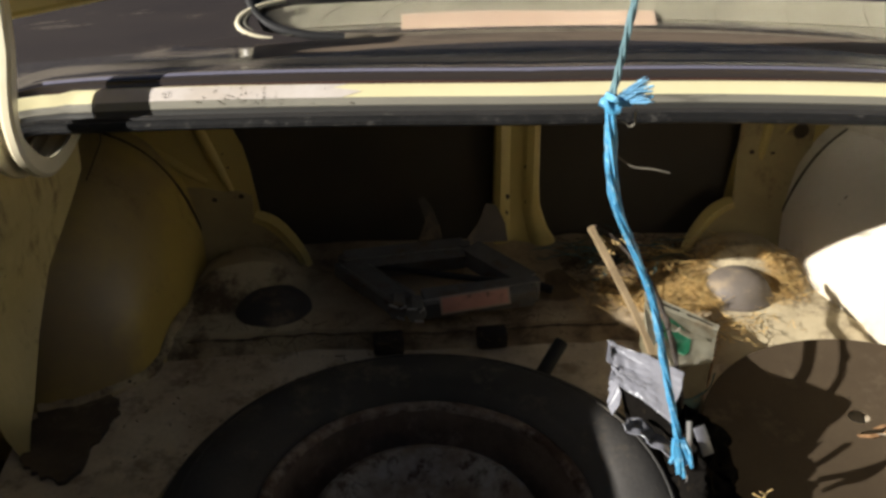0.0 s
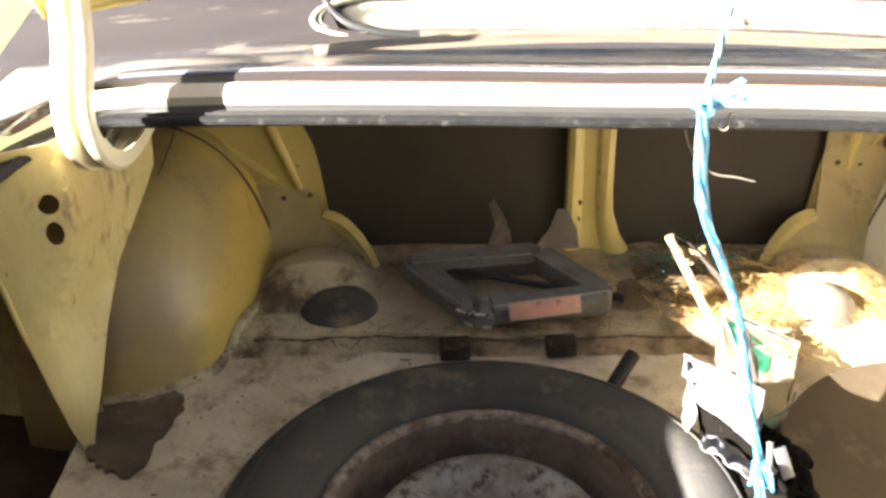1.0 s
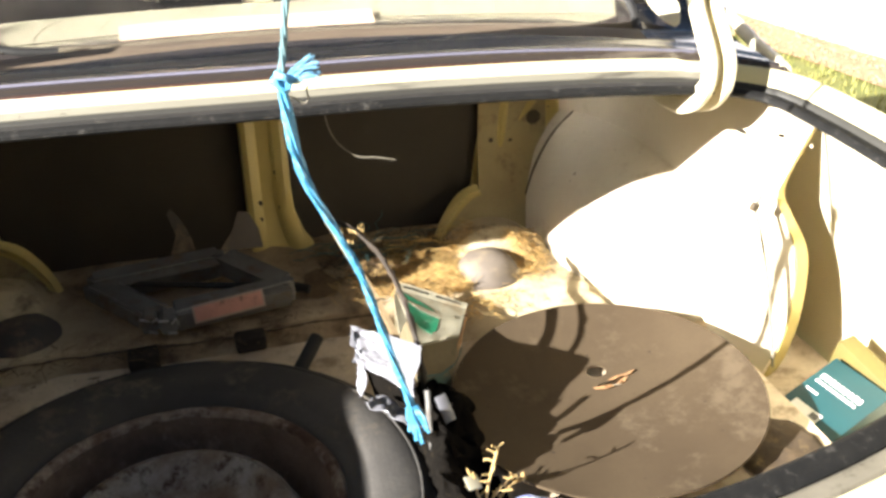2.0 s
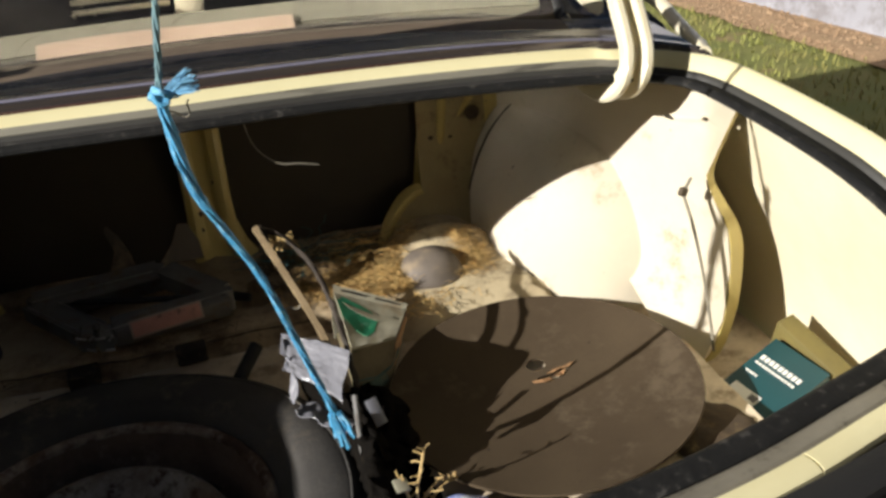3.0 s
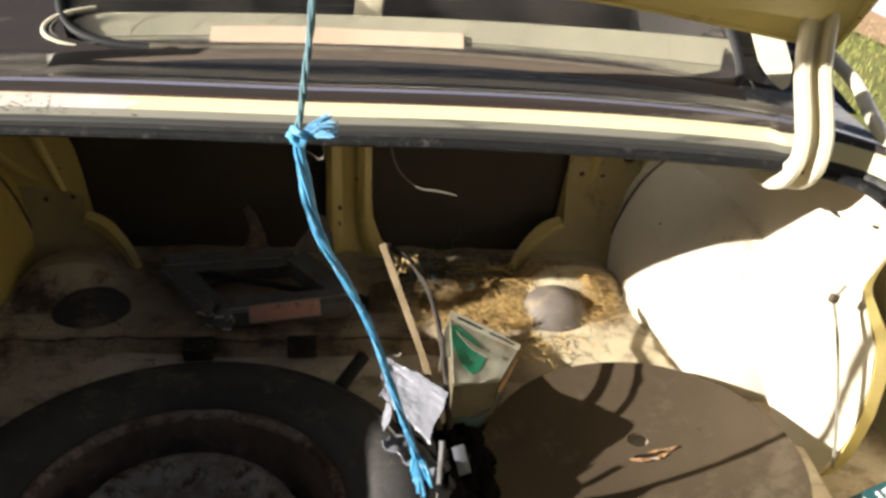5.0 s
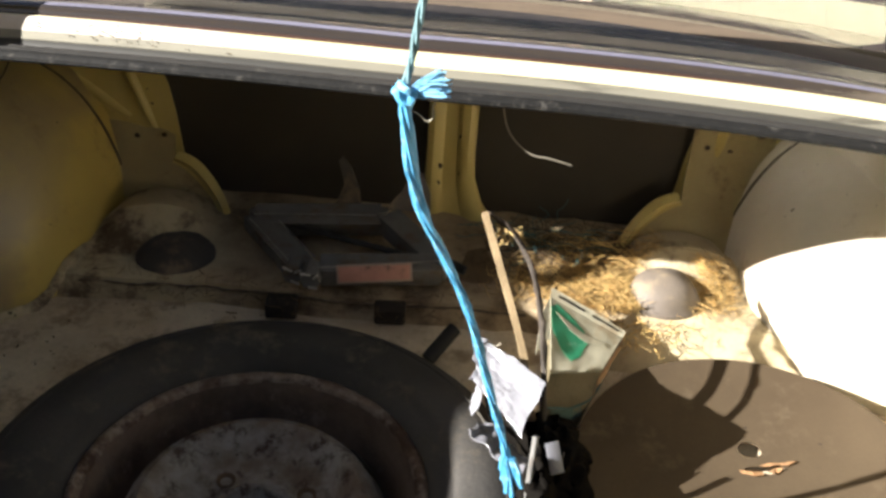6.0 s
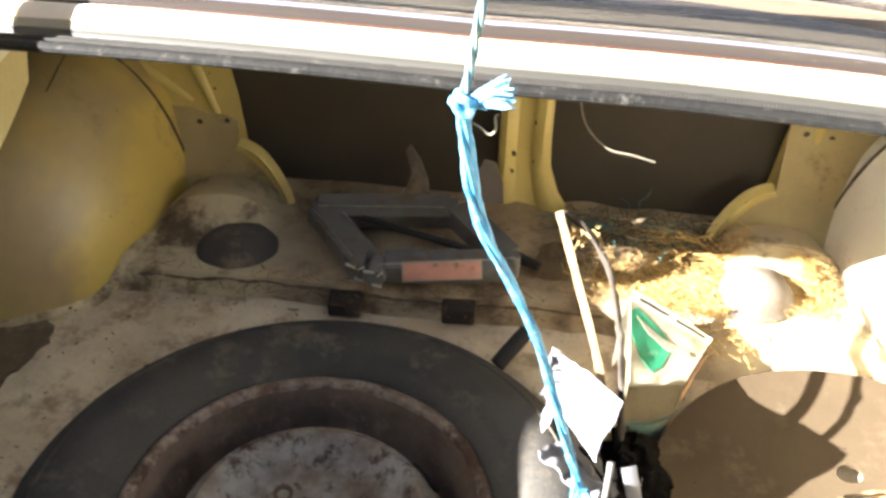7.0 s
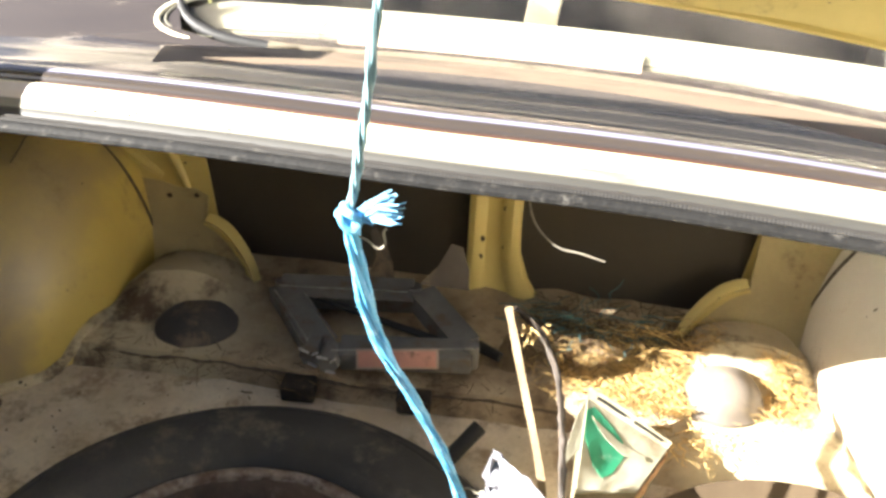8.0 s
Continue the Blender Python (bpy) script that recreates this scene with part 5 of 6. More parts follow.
part("screw", tube([JA + Vector((0.03, -0.005, 0.006)), JA * 0.5 + JB * 0.5 + Vector((0, 0, 0.006)), JB + Vector((-0.02, 0.01, 0.004))], 0.0048, 12), RUBBER, jack, "dark greasy screw bar")
for c in (JA, JB, JT):
    part("pivot", tube([c - Vector((0, 0, 0.017)), c + Vector((0, 0, 0.017))], 0.010, 14), JACK_STEEL, jack)
for dx, dy, turn in ((-0.016, -0.003, 10), (0.010, -0.012, -8)):
    c = JN + Vector((dx, dy, 0.004))
    part("toothed_end", tube([c + Vector((0, 0.020, 0.002)), c + Vector((0, -0.012, 0))], 0.0145, 6), JACK_STEEL, jack, "toothed arm end")
    bm = bmesh.new()
    for q, tilt, wide in ((Vector((-0.006, -0.0135, 0.0115)), 12, 0.015), (Vector((0.008, -0.0135, 0.009)), -38, 0.010), (Vector((0.004, -0.0135, -0.0095)), 14, 0.013)):
        box(Matrix.Translation(c + q) @ pose(0, 0, 0, 0, tilt + turn, 0), wide, 0.004, 0.0022, 0.0006, bm)
    part("worn_tooth", bm, BARE_STEEL, jack, "worn bright tooth edges")
part("end_plate", plate([(-0.050, 0.0), (0.020, 0.0), (0.017, 0.024), (0.004, 0.048), (-0.012, 0.050), (-0.026, 0.024)], [], lambda a, b: Vector((a - 0.008, 1.298 + 0.72 * b, 0.655 + b)), 0.003), CAP, jack, "dusty bent end plate")
part("saddle", plate([(-0.022, 0.0), (0.022, 0.0), (0.016, 0.018), (0.004, 0.034), (-0.010, 0.044), (-0.016, 0.040), (-0.006, 0.022)], [], lambda a, b: Vector((-0.112 + a, 1.288 + 0.35 * b, 0.655 + 1.85 * b)), 0.004), CAP_DARK, jack, "bent steel saddle plate")
part("arm_opening", box(Matrix.Translation((0.0345, 1.170, 0.641)) @ pose(0, 0, 0, 16, 0, 9), 0.004, 0.024, 0.024, 0.001), CABIN, jack, "dark hollow end of the arm")
ld = (JB - JN).normalized()
face = Vector((0, -0.94, 0.33)).normalized()
lm = Matrix((ld, face.cross(ld).normalized(), face)).transposed().to_4x4()
mid = Vector((-0.054, 1.138, 0.647))
for a, b in ((JA + Vector((-0.006, -0.017, 0.012)), JN + Vector((-0.024, 0.006, 0.014))), (JA + Vector((0.016, 0.010, 0.012)), JN + Vector((0.010, 0.022, 0.013))), (JN + Vector((0.012, -0.010, 0.017)), JB + Vector((0.004, -0.010, 0.019))), (JA + Vector((0.0, -0.016, 0.019)), JT + Vector((-0.006, -0.018, 0.018)))):
    part("worn_edge", tube([a + (b - a) * k / 8 for k in range(9)], 0.0012, 5, wobble=0.8), WORN_STEEL, jack, "edge rubbed down to pale steel")
part("label_border", box(Matrix.Translation(mid) @ lm, 0.104, 0.027, 0.0016, 0.0004), LABEL_EDGE, jack, "pale label border")
part("label", box(Matrix.Translation(mid + face * 0.001) @ lm, 0.098, 0.021, 0.0016, 0.0004), PINK_LABEL, jack, "faded pink printed label")

# ---- carton behind the board ----
carton = thing("carton", (0.215, 0.98, 0.572), "crushed pale carton with a green print, lying behind the board", "carton")
BACK_L, BACK_R, NEAR_R, NEAR_L = Vector((0.185, 1.105, 0.654)), Vector((0.283, 1.072, 0.621)), Vector((0.246, 0.983, 0.634)), Vector((0.180, 0.950, 0.652))
FOOT = [Vector((0.180, 1.092, 0.588)), Vector((0.274, 1.062, 0.582)), Vector((0.222, 0.945, 0.574)), Vector((0.177, 0.930, 0.576))]
UP = (BACK_R - BACK_L).cross(BACK_L - NEAR_L).normalized()


def on_top(s, r, lift=0.0):
    """A place on the crumpled top of the carton: s across, r from its far edge to its near one."""
    p = (BACK_L * (1 - s) + BACK_R * s) * (1 - r) + (NEAR_L * (1 - s) + NEAR_R * s) * r
    return p + UP * (lift + 0.0016 * noise.noise(Vector((s * 4.3, r * 4.1, 1))) - 0.004 * math.sin(math.pi * s) * math.sin(math.pi * r))


def side_at(u, v):
    """The sides of the carton, u round it and v down it."""
    ring, k = (BACK_L, BACK_R, NEAR_R, NEAR_L), u * 4
    i = min(int(k), 3)
    f = k - i
    top, low = ring[i].lerp(ring[(i + 1) % 4], f), FOOT[i].lerp(FOOT[(i + 1) % 4], f)
    p = top.lerp(low, v)
    return p + Vector(noise.noise_vector(p * 38)) * 0.0035 * math.sin(math.pi * v)


# The sides' shade is painted in: much darker card than the lit top.
part("carton_body", sheet(side_at, 24, 8, 0.0012), SHADED_CARD, carton, "buckled brown card sides, painted dark for shade")
part("top_face", sheet(lambda u, v: on_top(u, v, 0.0005), 16, 16, -0.0015), CARTON, carton, "crumpled pale printed top")
part("green_print", plate([(0.01, 0.14), (0.10, 0.05), (0.34, 0.14), (0.52, 0.25), (0.60, 0.45), (0.52, 0.72), (0.38, 0.82), (0.18, 0.66), (0.03, 0.42)], [], lambda a, b: on_top(a, b, 0.0022), 0.0005, 2), GREEN_INK, carton, "green printed patch", smooth=False)
part("pale_swirl", plate([(0.08, 0.17), (0.44, 0.28), (0.84, 0.34), (0.86, 0.40), (0.58, 0.44), (0.28, 0.33)], [], lambda a, b: on_top(a, b, 0.0030), 0.0004, 2), CARTON, carton, "pale swirl in the green print", smooth=False)
part("back_flap", sheet(lambda u, v: on_top(u, -0.10 * v, 0.002 + 0.005 * v), 16, 3, 0.0012), CARTON, carton, "pale torn flap along the far edge")
for q in (0.10, 0.56):
    part("flap_slit", sheet(lambda u, v: on_top(q + 0.36 * u, -0.02 - 0.035 * v, 0.0062), 8, 2, 0.0006), CABIN, carton, "dark open slit along the flap")
part("side_flap", plate([(0.0, 0.0), (0.0, 0.55), (-0.26, 0.80), (-0.10, 0.25)], [], lambda a, b: on_top(a, b, -0.002 + 0.004 * a), 0.0012, 1), CARTON, carton, "pale bent side flap", smooth=False)
part("torn_side", sheet(lambda u, v: side_at(0.25 + 0.25 * u, 0.02 + 0.46 * v) + Vector((0.002 + 0.003 * noise.noise(Vector((u * 9, v * 7, 4))), 0, 0)), 12, 5, 0.001), TORN, carton, "torn orange-brown side")
part("torn_shred", plate([(0.15, 0.62), (0.80, 0.55), (0.95, 0.72), (0.72, 0.86), (0.60, 1.10), (0.42, 0.92), (0.22, 1.02)], [], lambda a, b: side_at(0.75 - 0.25 * a, b) + Vector((0, -0.004, 0.001)), 0.001, 1), TEAL_RAG, carton, "torn teal plastic shred", smooth=False)

# ---- crumpled white plastic ----
def crumple(u, v):
    low, right, left, high = Vector((0.140, 0.814, 0.677)), Vector((0.166, 0.866, 0.711)), Vector((0.085, 0.890, 0.688)), Vector((0.094, 0.940, 0.704))
    w = min(1.0, v / 0.72)
    base = (low * (1 - u) + right * u) * (1 - w) + (left * (1 - u) + high * u) * w
    # its outer end hangs down in folds
    hang = max(0.0, (v - 0.72) / 0.28)
    base += Vector((0.012 * math.sin(hang * 3), -0.012 * hang, -0.052 * hang * hang))
    q = Vector((u * 2.6, v * 3.4, 0))
    return base + Vector(noise.noise_vector(q)) * 0.004 + Vector(noise.noise_vector(q * 3.1)) * 0.0045 * (0.25 + 0.75 * v * v) + Vector(noise.noise_vector(q * 7.3)) * 0.0012 * (0.25 + 0.75 * v)


lone("plastic_bag", sheet(crumple, 40, 52, 0.0006), PLASTIC, "crumpled white plastic bag scrap caught on the stick", "plastic bag")


def rag(u, v):
    base = Vector((0.082, 0.822, 0.672)) + Vector((0.056, -0.046, -0.012)) * u + Vector((0.022, 0.030, -0.016)) * v
    q = Vector((u * 5.1, v * 2.1, 4))
    return base + Vector(noise.noise_vector(q)) * 0.007


lone("plastic_scrap", sheet(rag, 30, 12, 0.0012), PLASTIC, "twisted grey-white plastic strip", "plastic scrap")

# The rag's folds are raised so that their shadow covers the board's left part.
def heap(u, v):
    x, y = 0.132 + 0.112 * u, 0.652 + 0.278 * v
    ridge = math.sin(math.pi * min(1.0, u * 1.08)) ** 0.6 * math.sin(math.pi * (0.06 + 0.86 * v)) ** 0.6
    rise = min(1.0, max(0.0, (v - 0.43) / 0.30))
    rise = rise * rise * (3 - 2 * rise)
    fold = math.exp(-((u - 0.20) / 0.20) ** 2) * 1.15
    q = Vector((u * 4, v * 8, 2))
    n = Vector(noise.noise_vector(q)) * 0.014 + Vector(noise.noise_vector(q * 2.6)) * 0.009 + Vector(noise.noise_vector(q * 6)) * 0.003
    return Vector((x, y, 0.566 + (0.024 + 0.075 * (rise * (1.25 - 0.75 * u) + (1 - rise) * fold)) * ridge)) + n * min(1.0, ridge * 1.5)


black_rag = thing("black_rag", (0.18, 0.79, 0.57), "crumpled dirty black rag between the tyre and the board", "rag")
part("front_fold", sheet(lambda u, v: heap(u, 0.53 * v), 60, 52), BLACK_PLASTIC, black_rag)
part("rear_fold", sheet(lambda u, v: heap(u, 0.47 + 0.53 * v) + Vector((0.001, 0.0, 0.0015)), 60, 52), BLACK_PLASTIC, black_rag)


# Added dark sheet that stops sun passing under the plastic on to the board.
def curtain(u, v):
    top = Vector((0.146, 0.818, 0.680)).lerp(Vector((0.094, 0.890, 0.690)), min(1.0, u * 1.7)) if u < 0.6 else Vector((0.094, 0.890, 0.690)).lerp(Vector((0.106, 0.932, 0.703)), (u - 0.6) / 0.4)
    p = Vector((top.x + 0.018 * v, top.y, top.z + (0.612 - top.z) * v))
    return p + Vector(noise.noise_vector(Vector((u * 6, v * 4, 9)))) * 0.006 * v


lone("dark_cloth", sheet(curtain, 40, 14), BLACK_PLASTIC, "dark sheet added under the white plastic to block the sun", "cloth")
lone("grey_rod", tube(glide([(0.155, 0.800, 0.690), (0.152, 0.778, 0.655), (0.149, 0.756, 0.596)], 5), 0.0036, 8, wobble=0.2), JACK_STEEL, "thin dull grey rod standing beside the tyre", "rod")

# ---- stick and strap ----
lone("wooden_stick", tube(glide([(0.158, 0.878, 0.640), (0.140, 0.925, 0.705), (0.112, 0.990, 0.760), (0.086, 1.058, 0.803)], 6), 0.0054, 4, wobble=0.2), WOOD, "thin bare wooden stick standing on end", "stick")
lone("strap", tube(glide([(0.170, 0.860, 0.600), (0.166, 0.885, 0.690), (0.158, 0.945, 0.742), (0.146, 1.005, 0.765), (0.124, 1.045, 0.783), (0.106, 1.060, 0.792), (0.092, 1.062, 0.800)], 6), 0.0034, 8, wobble=1.0), BLACK_STRAP, "frayed dark strap bent over beside the stick", "strap")

rr = random.Random(44)
bm = bmesh.new()
for _ in range(26):
    a = Vector((0.118, 1.050, 0.786)) + Vector((rr.uniform(-0.020, 0.012), rr.uniform(-0.006, 0.008), rr.uniform(-0.004, 0.006)))
    b = a + Vector((rr.uniform(-0.004, 0.016), rr.uniform(-0.014, 0.004), rr.uniform(-0.018, 0.002)))
    tube([a, (a + b) / 2 + Vector((0.003, 0, 0.002)), b], 0.0006, 4, False, bm)
lone("strap_fibres", bm, TWIG, "frayed pale fibres at the tip of the strap", "fibres", kind="stuff")

# ---- the blue cord ----
cord = thing("blue_rope", (0.135, 0.71, 0.69), "pale blue polypropylene rope hanging knotted from the lid latch", "rope")
CORD_TOP = lid_frame(0.025, 0.545, 0.05)


def strands(points, r, turns, material, name, count=3, swell=0.0):
    """Loosely laid strands; swell: how much thicker the bundle is near its upper end."""
    line = glide(points, 10)
    for s in range(count):
        out = []
        for i, p in enumerate(line):
            f = i / (len(line) - 1)
            wide = r * (1 + swell * math.exp(-((f - 0.16) / 0.16) ** 2))
            a = 2 * math.pi * (s / count + turns * f)
            loose = 1 + 0.5 * noise.noise(p * 14 + Vector((s, 0, 0)))
            out.append(p + Vector((math.cos(a), math.sin(a), 0.2 * math.sin(a))) * wide * 0.60 * loose)
        part(name, tube(out, r * 0.60, 6, False, None, 0.5, taper=lambda f: 1 + 0.6 * swell * math.exp(-((f - 0.16) / 0.16) ** 2)), material, cord)


KNOT = Vector((0.009, 0.703, 1.106))
strands([CORD_TOP, (0.036, 0.712, 1.36), (0.022, 0.704, 1.20), KNOT], 0.0029, 5, BLUE_GREY, "upper_strand")
strands([KNOT, (0.012, 0.705, 1.075), (0.018, 0.709, 1.035), (0.028, 0.713, 0.998), (0.045, 0.717, 0.960), (0.063, 0.721, 0.920), (0.077, 0.725, 0.880), (0.088, 0.730, 0.840), (0.099, 0.734, 0.800), (0.110, 0.738, 0.760), (0.121, 0.742, 0.720), (0.130, 0.746, 0.685)], 0.0035, 2.2, BLUE, "lower_strand", 4, 0.45)
bm = tube(glide([KNOT + Vector(q) for q in ((-0.005, 0, 0.006), (0.004, -0.006, 0.003), (0.006, 0.003, -0.003), (-0.004, 0.005, -0.004), (-0.006, -0.003, 0.001), (0.003, -0.006, -0.007), (0.008, 0.0, 0.003))], 6), 0.0034, 8, False, None, 0.5)
part("knot", bm, BLUE, cord, "tight knot")
bm = bmesh.new()
rr = random.Random(12)
for i in range(120):
    d = Vector((0.9 + rr.uniform(-0.2, 0.2), rr.uniform(-0.3, 0.1), 0.42 + rr.uniform(-0.45, 0.25))).normalized() * rr.uniform(0.014, 0.036)
    tube([KNOT + Vector((0.003, 0, 0.001)), KNOT + d * 0.5 + Vector((0, 0, rr.uniform(-0.004, 0.004))), KNOT + d + Vector((0, 0, rr.uniform(-0.003, 0.003)))], 0.00055, 4, False, bm)
tagged(part("frayed_end", bm, BLUE_PALE, cord, "frayed rope end"), kind="stuff")
part("loose_thread", tube(glide([KNOT + Vector(q) for q in ((0.004, 0, -0.014), (0.011, 0, -0.017), (0.018, 0, -0.022), (0.022, 0, -0.018), (0.021, 0, -0.010), (0.023, 0, -0.007))], 5), 0.0008, 5), WIRE, cord, "loose pale thread")
part("loose_thread", tube(glide([(0.084, 0.729, 0.858), (0.090, 0.728, 0.865), (0.098, 0.727, 0.862), (0.102, 0.727, 0.866)], 5), 0.0009, 5), WIRE, cord)
bm = bmesh.new()
for i in range(11):
    a = Vector((0.122 + rr.uniform(-0.005, 0.006), 0.741, 0.715))
    b = a + Vector((rr.uniform(0.000, 0.016), rr.uniform(-0.008, 0.010), -rr.uniform(0.026, 0.046)))
    tube([a, (a + b) / 2 + Vector((rr.uniform(-0.005, 0.005), 0, 0)), b], 0.0026, 5, False, bm, 0.4)
tagged(part("rope_tail", bm, BLUE, cord, "bunched rope tail"), kind="stuff")

# ---- wire hanging from the deck ----
lone("hanging_wire", tube(glide([(0.094, 1.09, 0.975), (0.096, 1.075, 0.935), (0.106, 1.06, 0.910), (0.130, 1.054, 0.890), (0.156, 1.052, 0.886), (0.180, 1.052, 0.880)], 6), 0.0011, 6), WIRE, "thin pale wire hanging from under the deck", "wire")

wiring = thing("tail_lamp_wire", (0.70, 0.90, 0.57), "thin grey tail lamp wire hanging from a dark clip", "wire")
part("wire", tube(glide([(0.660, 0.932, 0.822), (0.650, 0.927, 0.812), (0.645, 0.925, 0.806), (0.655, 0.910, 0.76), (0.668, 0.897, 0.69), (0.680, 0.886, 0.61), (0.684, 0.88, 0.57)], 6), 0.0022, 6), WIRE, wiring)
part("clip", box(pose(0.645, 0.925, 0.807, 0, 20, 10), 0.012, 0.008, 0.012, 0.002), SEAM, wiring, "dark wire clip")

# ---- two cartons in the right-hand pocket ----
teal = thing("teal_carton", (0.70, 0.78, 0.505), "dark teal parts carton with white print, lying tilted", "carton")
tx, ty = Vector((0.116, 0.030, 0.036)).normalized(), Vector((-0.014, 0.075, 0.012)).normalized()
tm = Matrix((tx, (ty - tx * ty.dot(tx)).normalized(), tx.cross(ty).normalized())).transposed().to_4x4()
tm.translation = Vector((0.711, 0.790, 0.571))
part("carton_body", box(tm @ pose(-0.006, -0.004, -0.026), 0.142, 0.092, 0.050, 0.0015), TEAL, teal)
part("white_panel", box(tm @ pose(-0.046, 0.006, 0.0006), 0.036, 0.044, 0.0012, 0), WHITE_INK, teal, "white panel with a part picture")
part("panel_picture", box(tm @ pose(-0.036, -0.008, 0.0012), 0.010, 0.012, 0.0012, 0), JACK_STEEL, teal)
for row, (o, w, step, gap, first, last) in enumerate(((0.026, 0.0085, 0.0075, 0.0022, -0.033, 0.033), (0.0145, 0.0040, 0.0055, 0.0016, -0.032, 0.030), (-0.004, 0.003, 0.0050, 0.0012, 0.014, 0.034))):
    bm = bmesh.new()
    at = first
    while at < last:
        box(tm @ pose(o, at + step / 2 - gap / 2, 0.0006), w, step - gap, 0.0012, 0, bm)
        at += step
    part("print_line", bm, WHITE_INK, teal, "line of white print", smooth=False)
part("white_edge", box(tm @ pose(-0.0775, -0.018, -0.016), 0.0012, 0.040, 0.022, 0), WHITE_INK, teal, "white printed side")
olive = lone("olive_carton", box(Matrix.Translation((0.795, 0.815, 0.575)) @ tm.to_3x3().to_4x4() @ pose(0, 0, 0, 8, 10, -4), 0.030, 0.112, 0.05, 0.002), OLIVE, "small olive-brown carton beside the teal one", "carton")

# ---- straw, litter, twigs and scraps ----
rr = random.Random(21)


def litter(count, place, long_, thick, lift):
    bm = bmesh.new()
    for _ in range(count):
        x, y, z = place()
        n = rr.uniform(*long_)
        a, e = rr.uniform(0, 6.28), rr.uniform(-0.15, 0.5)
        box(Matrix.Translation((x, y, z + rr.uniform(0.001, lift))) @ Euler((0, -e, a)).to_matrix().to_4x4(), n, rr.uniform(*thick), rr.uniform(*thick) * 0.6, 0, bm)
    return bm


def shelf_z(x, y):
    z = SHELF + (0.004 if y > 1.25 else 0)
    d = math.hypot((abs(x) - 0.395) / 0.095, (y - 1.275) / 0.075)
    return z + (0.044 * max(0.0, 1 - d ** 3) if d < 1 else 0)


def near_cap():
    while True:
        x, y = rr.gauss(0.325, 0.070), rr.gauss(1.195, 0.032)
        if 1.150 < y < 1.29 and x < 0.46 and math.hypot(x - 0.357, y - 1.200) > 0.056 and (y > 1.195 or x < 0.305 or rr.random() < 0.15) and not (y > 1.245 and x > 0.35):
            return x, y, shelf_z(x, y)


def near_seat():
    x, y = rr.uniform(0.10, 0.34), rr.gauss(1.29, 0.04)
    return x, min(y, 1.36), SHELF + 0.008


def left_ledge():
    x, y = rr.uniform(-0.47, 0.08), rr.gauss(1.137, 0.012)
    return x, y, FLOOR + 0.02 if y < 1.14 else SHELF


def left_floor():
    a, r = rr.uniform(1.7, 3.4), rr.uniform(0.325, 0.45)
    x, y = WELL.x + r * math.cos(a), WELL.y + r * math.sin(a)
    return max(x, -0.62), min(y, 1.12), FLOOR


def by_board():
    x, y = rr.gauss(0.30, 0.045), rr.gauss(1.105, 0.022)
    return x, y, SHELF


lone("straw", litter(4200, near_cap, (0.010, 0.040), (0.0003, 0.0008), 0.018), STRAW, "golden dry straw and seed husks round the strut cap", "straw", kind="stuff", smooth=False)
lone("leaf_litter", litter(900, near_seat, (0.006, 0.032), (0.0004, 0.0014), 0.012), LITTER, "brown leaf litter and dry stalks by the seat", "litter", kind="stuff", smooth=False)
lone("ledge_litter", litter(200, left_ledge, (0.004, 0.024), (0.0004, 0.0010), 0.005), LITTER, "dirt and dry stalks along the ledge", "litter", kind="stuff", smooth=False)
lone("floor_crumbs", litter(45, left_floor, (0.002, 0.007), (0.0008, 0.002), 0.0015), LITTER, "crumbs of dirt on the boot floor", "litter", kind="stuff", smooth=False)
lone("board_straw", litter(230, by_board, (0.006, 0.022), (0.0004, 0.0012), 0.008), STRAW, "straw crumbs beside the round board", "straw", kind="stuff", smooth=False)
twig = thing("dry_twig", (0.225, 0.75, 0.575), "pale dry branching twig standing up", "twig")
rr = random.Random(33)
base = Vector((0.196, 0.700, 0.584))
stems = [[base, base + Vector((0.004, 0.003, 0.034)), base + Vector((0.014, 0.004, 0.080))], [base, base + Vector((-0.008, 0.005, 0.022)), base + Vector((-0.013, 0.003, 0.050))], [base + Vector((0.004, 0, 0.004)), base + Vector((0.016, 0.007, 0.020)), base + Vector((0.038, 0.010, 0.034))], [base + Vector((0.020, 0.010, 0.004)), base + Vector((0.036, 0.018, 0.014)), base + Vector((0.056, 0.022, 0.016))]]
for stem in stems:
    line = glide(stem, 6)
    part("twig_stem", tube(line, 0.0016, 5, wobble=0.4), TWIG, twig)
    for k in range(7):
        start = line[rr.randrange(3, len(line))]
        way = Vector((rr.uniform(-1.0, 1.2), rr.uniform(-0.5, 0.7), rr.uniform(-0.1, 1.0))).normalized() * rr.uniform(0.008, 0.019)
        part("twig_branch", tube(glide([start, start + way * 0.5 + Vector((rr.uniform(-0.003, 0.003), 0, rr.uniform(-0.003, 0.003))), start + way], 3), 0.0011, 5, wobble=0.5), TWIG, twig)
lone("paper_scrap", box(pose(0.180, 0.698, 0.630, 20, 10, 12), 0.017, 0.017, 0.002, 0.0005), CARTON, "small pale yellow scrap of card", "scrap")
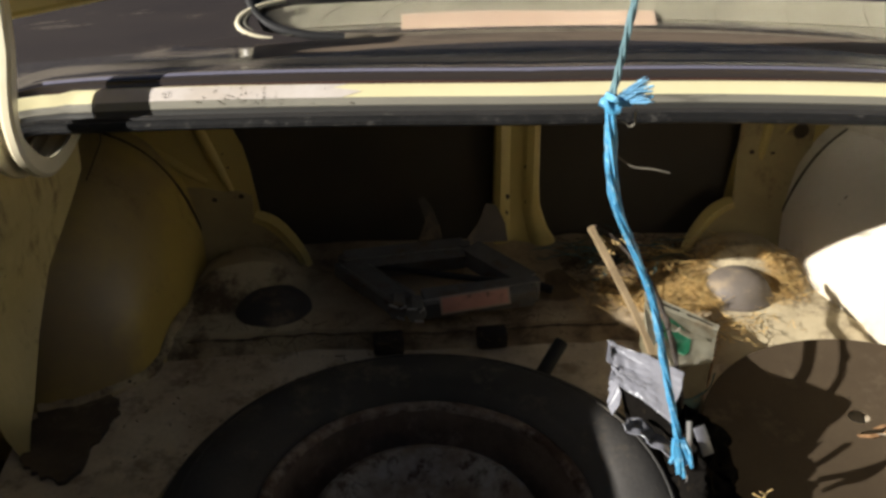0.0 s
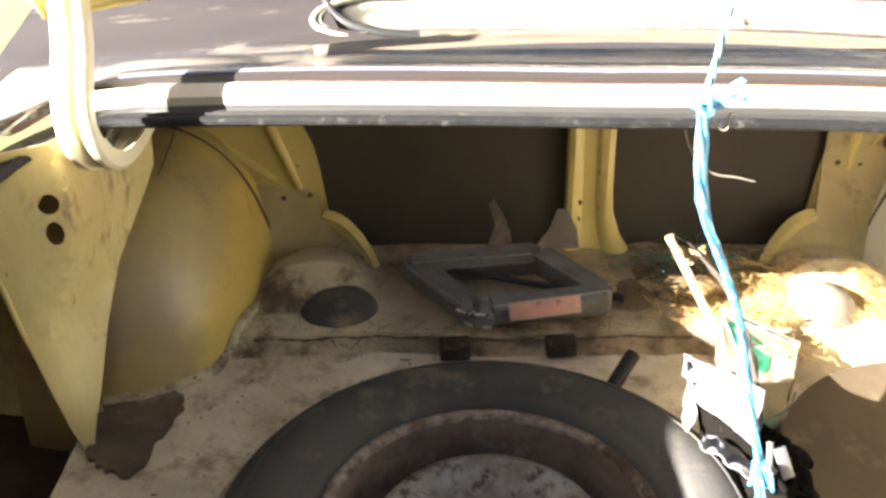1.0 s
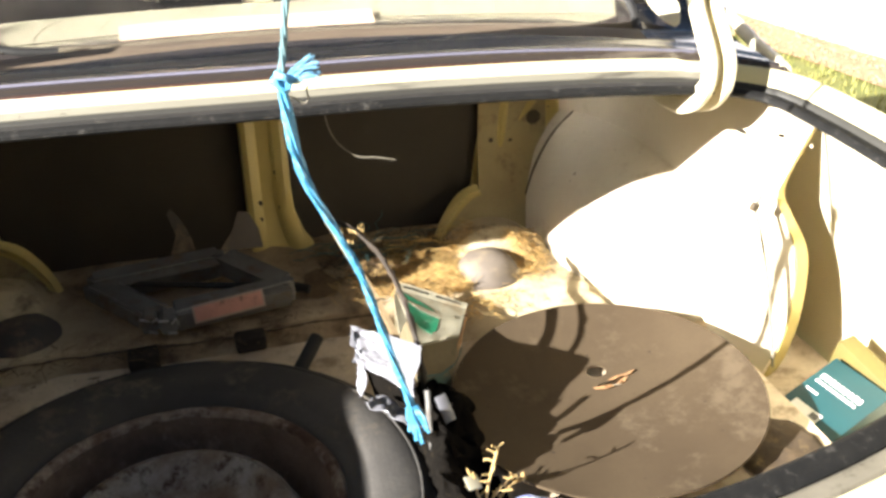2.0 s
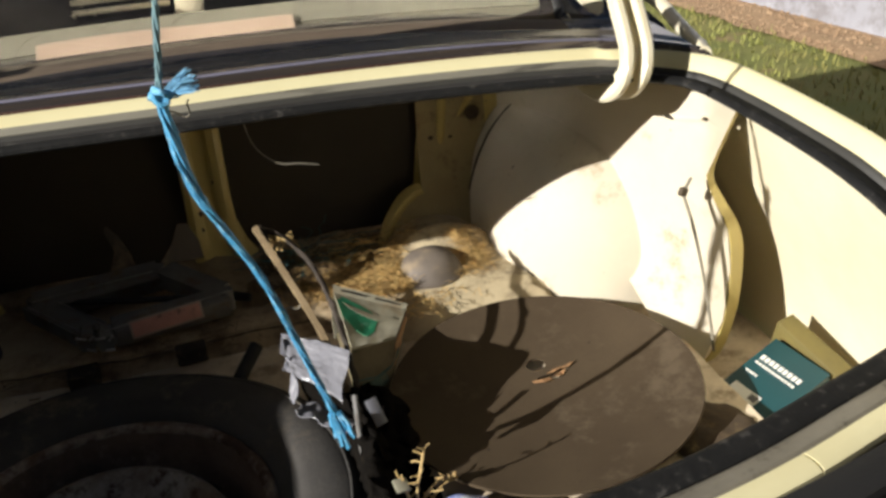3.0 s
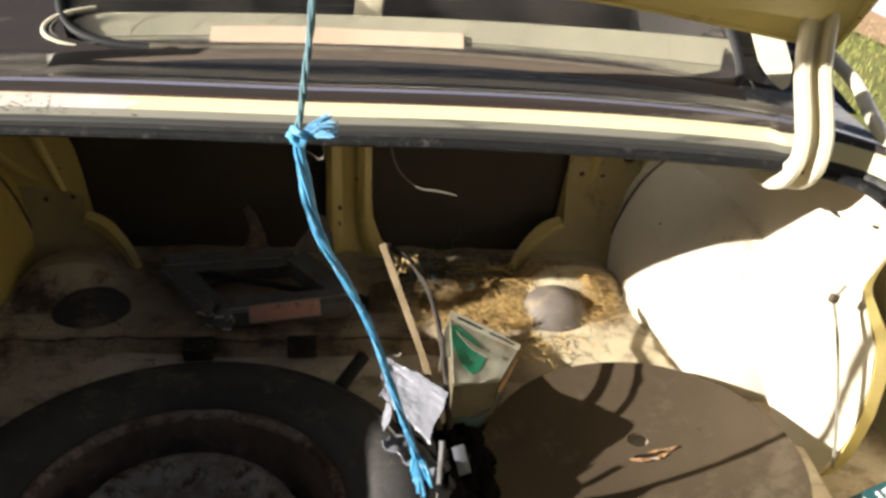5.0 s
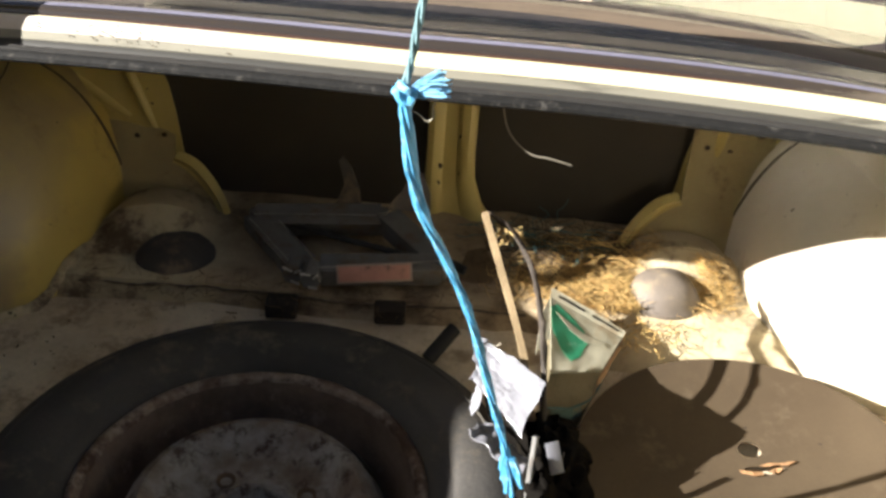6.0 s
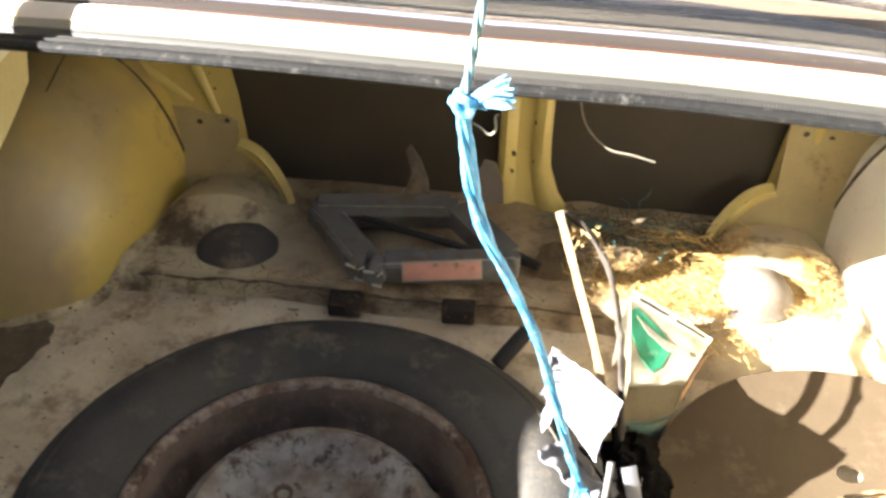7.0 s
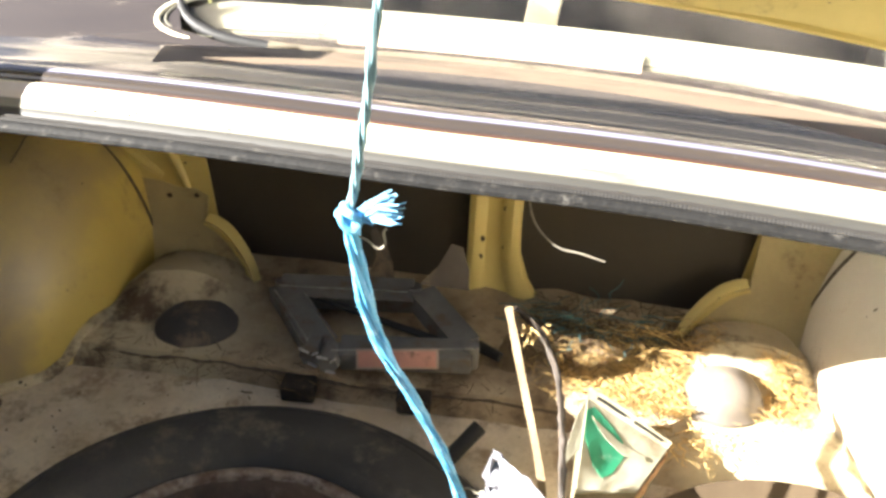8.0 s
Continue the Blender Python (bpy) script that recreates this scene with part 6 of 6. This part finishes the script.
lone("blue_wrapper", sheet(lambda u, v: Vector((0.206 + 0.072 * u, 0.612 + 0.086 * v, 0.580 + 0.040 * math.sin(math.pi * u) ** 0.5 * math.sin(math.pi * (0.15 + 0.85 * v)) ** 0.5)) + Vector(noise.noise_vector(Vector((u * 3, v * 3, 7)))) * 0.012, 20, 16, 0.0012), BLUE_WHITE, "crumpled pale blue and white wrapper", "wrapper")
lone("white_shard", box(pose(0.180, 0.812, 0.650, 50, 0, 24), 0.016, 0.034, 0.0015, 0.0005), PLASTIC, "small white plastic shard", "plastic scrap")
lone("green_netting", tube(glide([(0.172, 0.922, 0.622), (0.190, 0.930, 0.616), (0.210, 0.938, 0.612), (0.232, 0.948, 0.618), (0.246, 0.968, 0.628)], 5), 0.0012, 6, wobble=1.0), TWINE, "scrap of teal twine round the carton", "twine")


def tangle(count, centre, spread, long_, r):
    """A loose tangle of thin curled threads."""
    bm = bmesh.new()
    for _ in range(count):
        p = Vector(centre) + Vector((rr.gauss(0, spread[0]), rr.gauss(0, spread[1]), rr.uniform(0.004, spread[2])))
        way = rr.uniform(0, 6.28)
        pts = [p]
        for _ in range(4):
            way += rr.uniform(-0.7, 0.7)
            pts.append(pts[-1] + Vector((math.cos(way), math.sin(way) * 0.6, rr.uniform(-0.3, 0.35))) * rr.uniform(*long_))
            pts[-1].z = max(pts[-1].z, SHELF + 0.008)
        tube(glide(pts, 3), r, 4, False, bm)
    return bm


lone("teal_fibres", tangle(46, (0.185, 1.285, SHELF + 0.012), (0.05, 0.022, 0.03), (0.010, 0.022), 0.0006), TWINE, "tangle of teal plastic fibres among the litter", "fibres", kind="stuff")
lone("dry_grass_tuft", tangle(70, (0.25, 1.262, SHELF + 0.012), (0.05, 0.022, 0.03), (0.008, 0.020), 0.0005), STRAW, "tuft of dry brown grass by the strut cap", "straw", kind="stuff")


def near_stops():
    x, y = rr.choice((-0.181, -0.10, -0.030)) + rr.gauss(0, 0.022), rr.gauss(1.122, 0.012)
    return x, y, FLOOR + 0.030


lone("stop_straw", litter(16, near_stops, (0.010, 0.030), (0.0004, 0.0009), 0.006), LITTER, "pale dry stalks caught on the rubber blocks", "straw", kind="stuff", smooth=False)
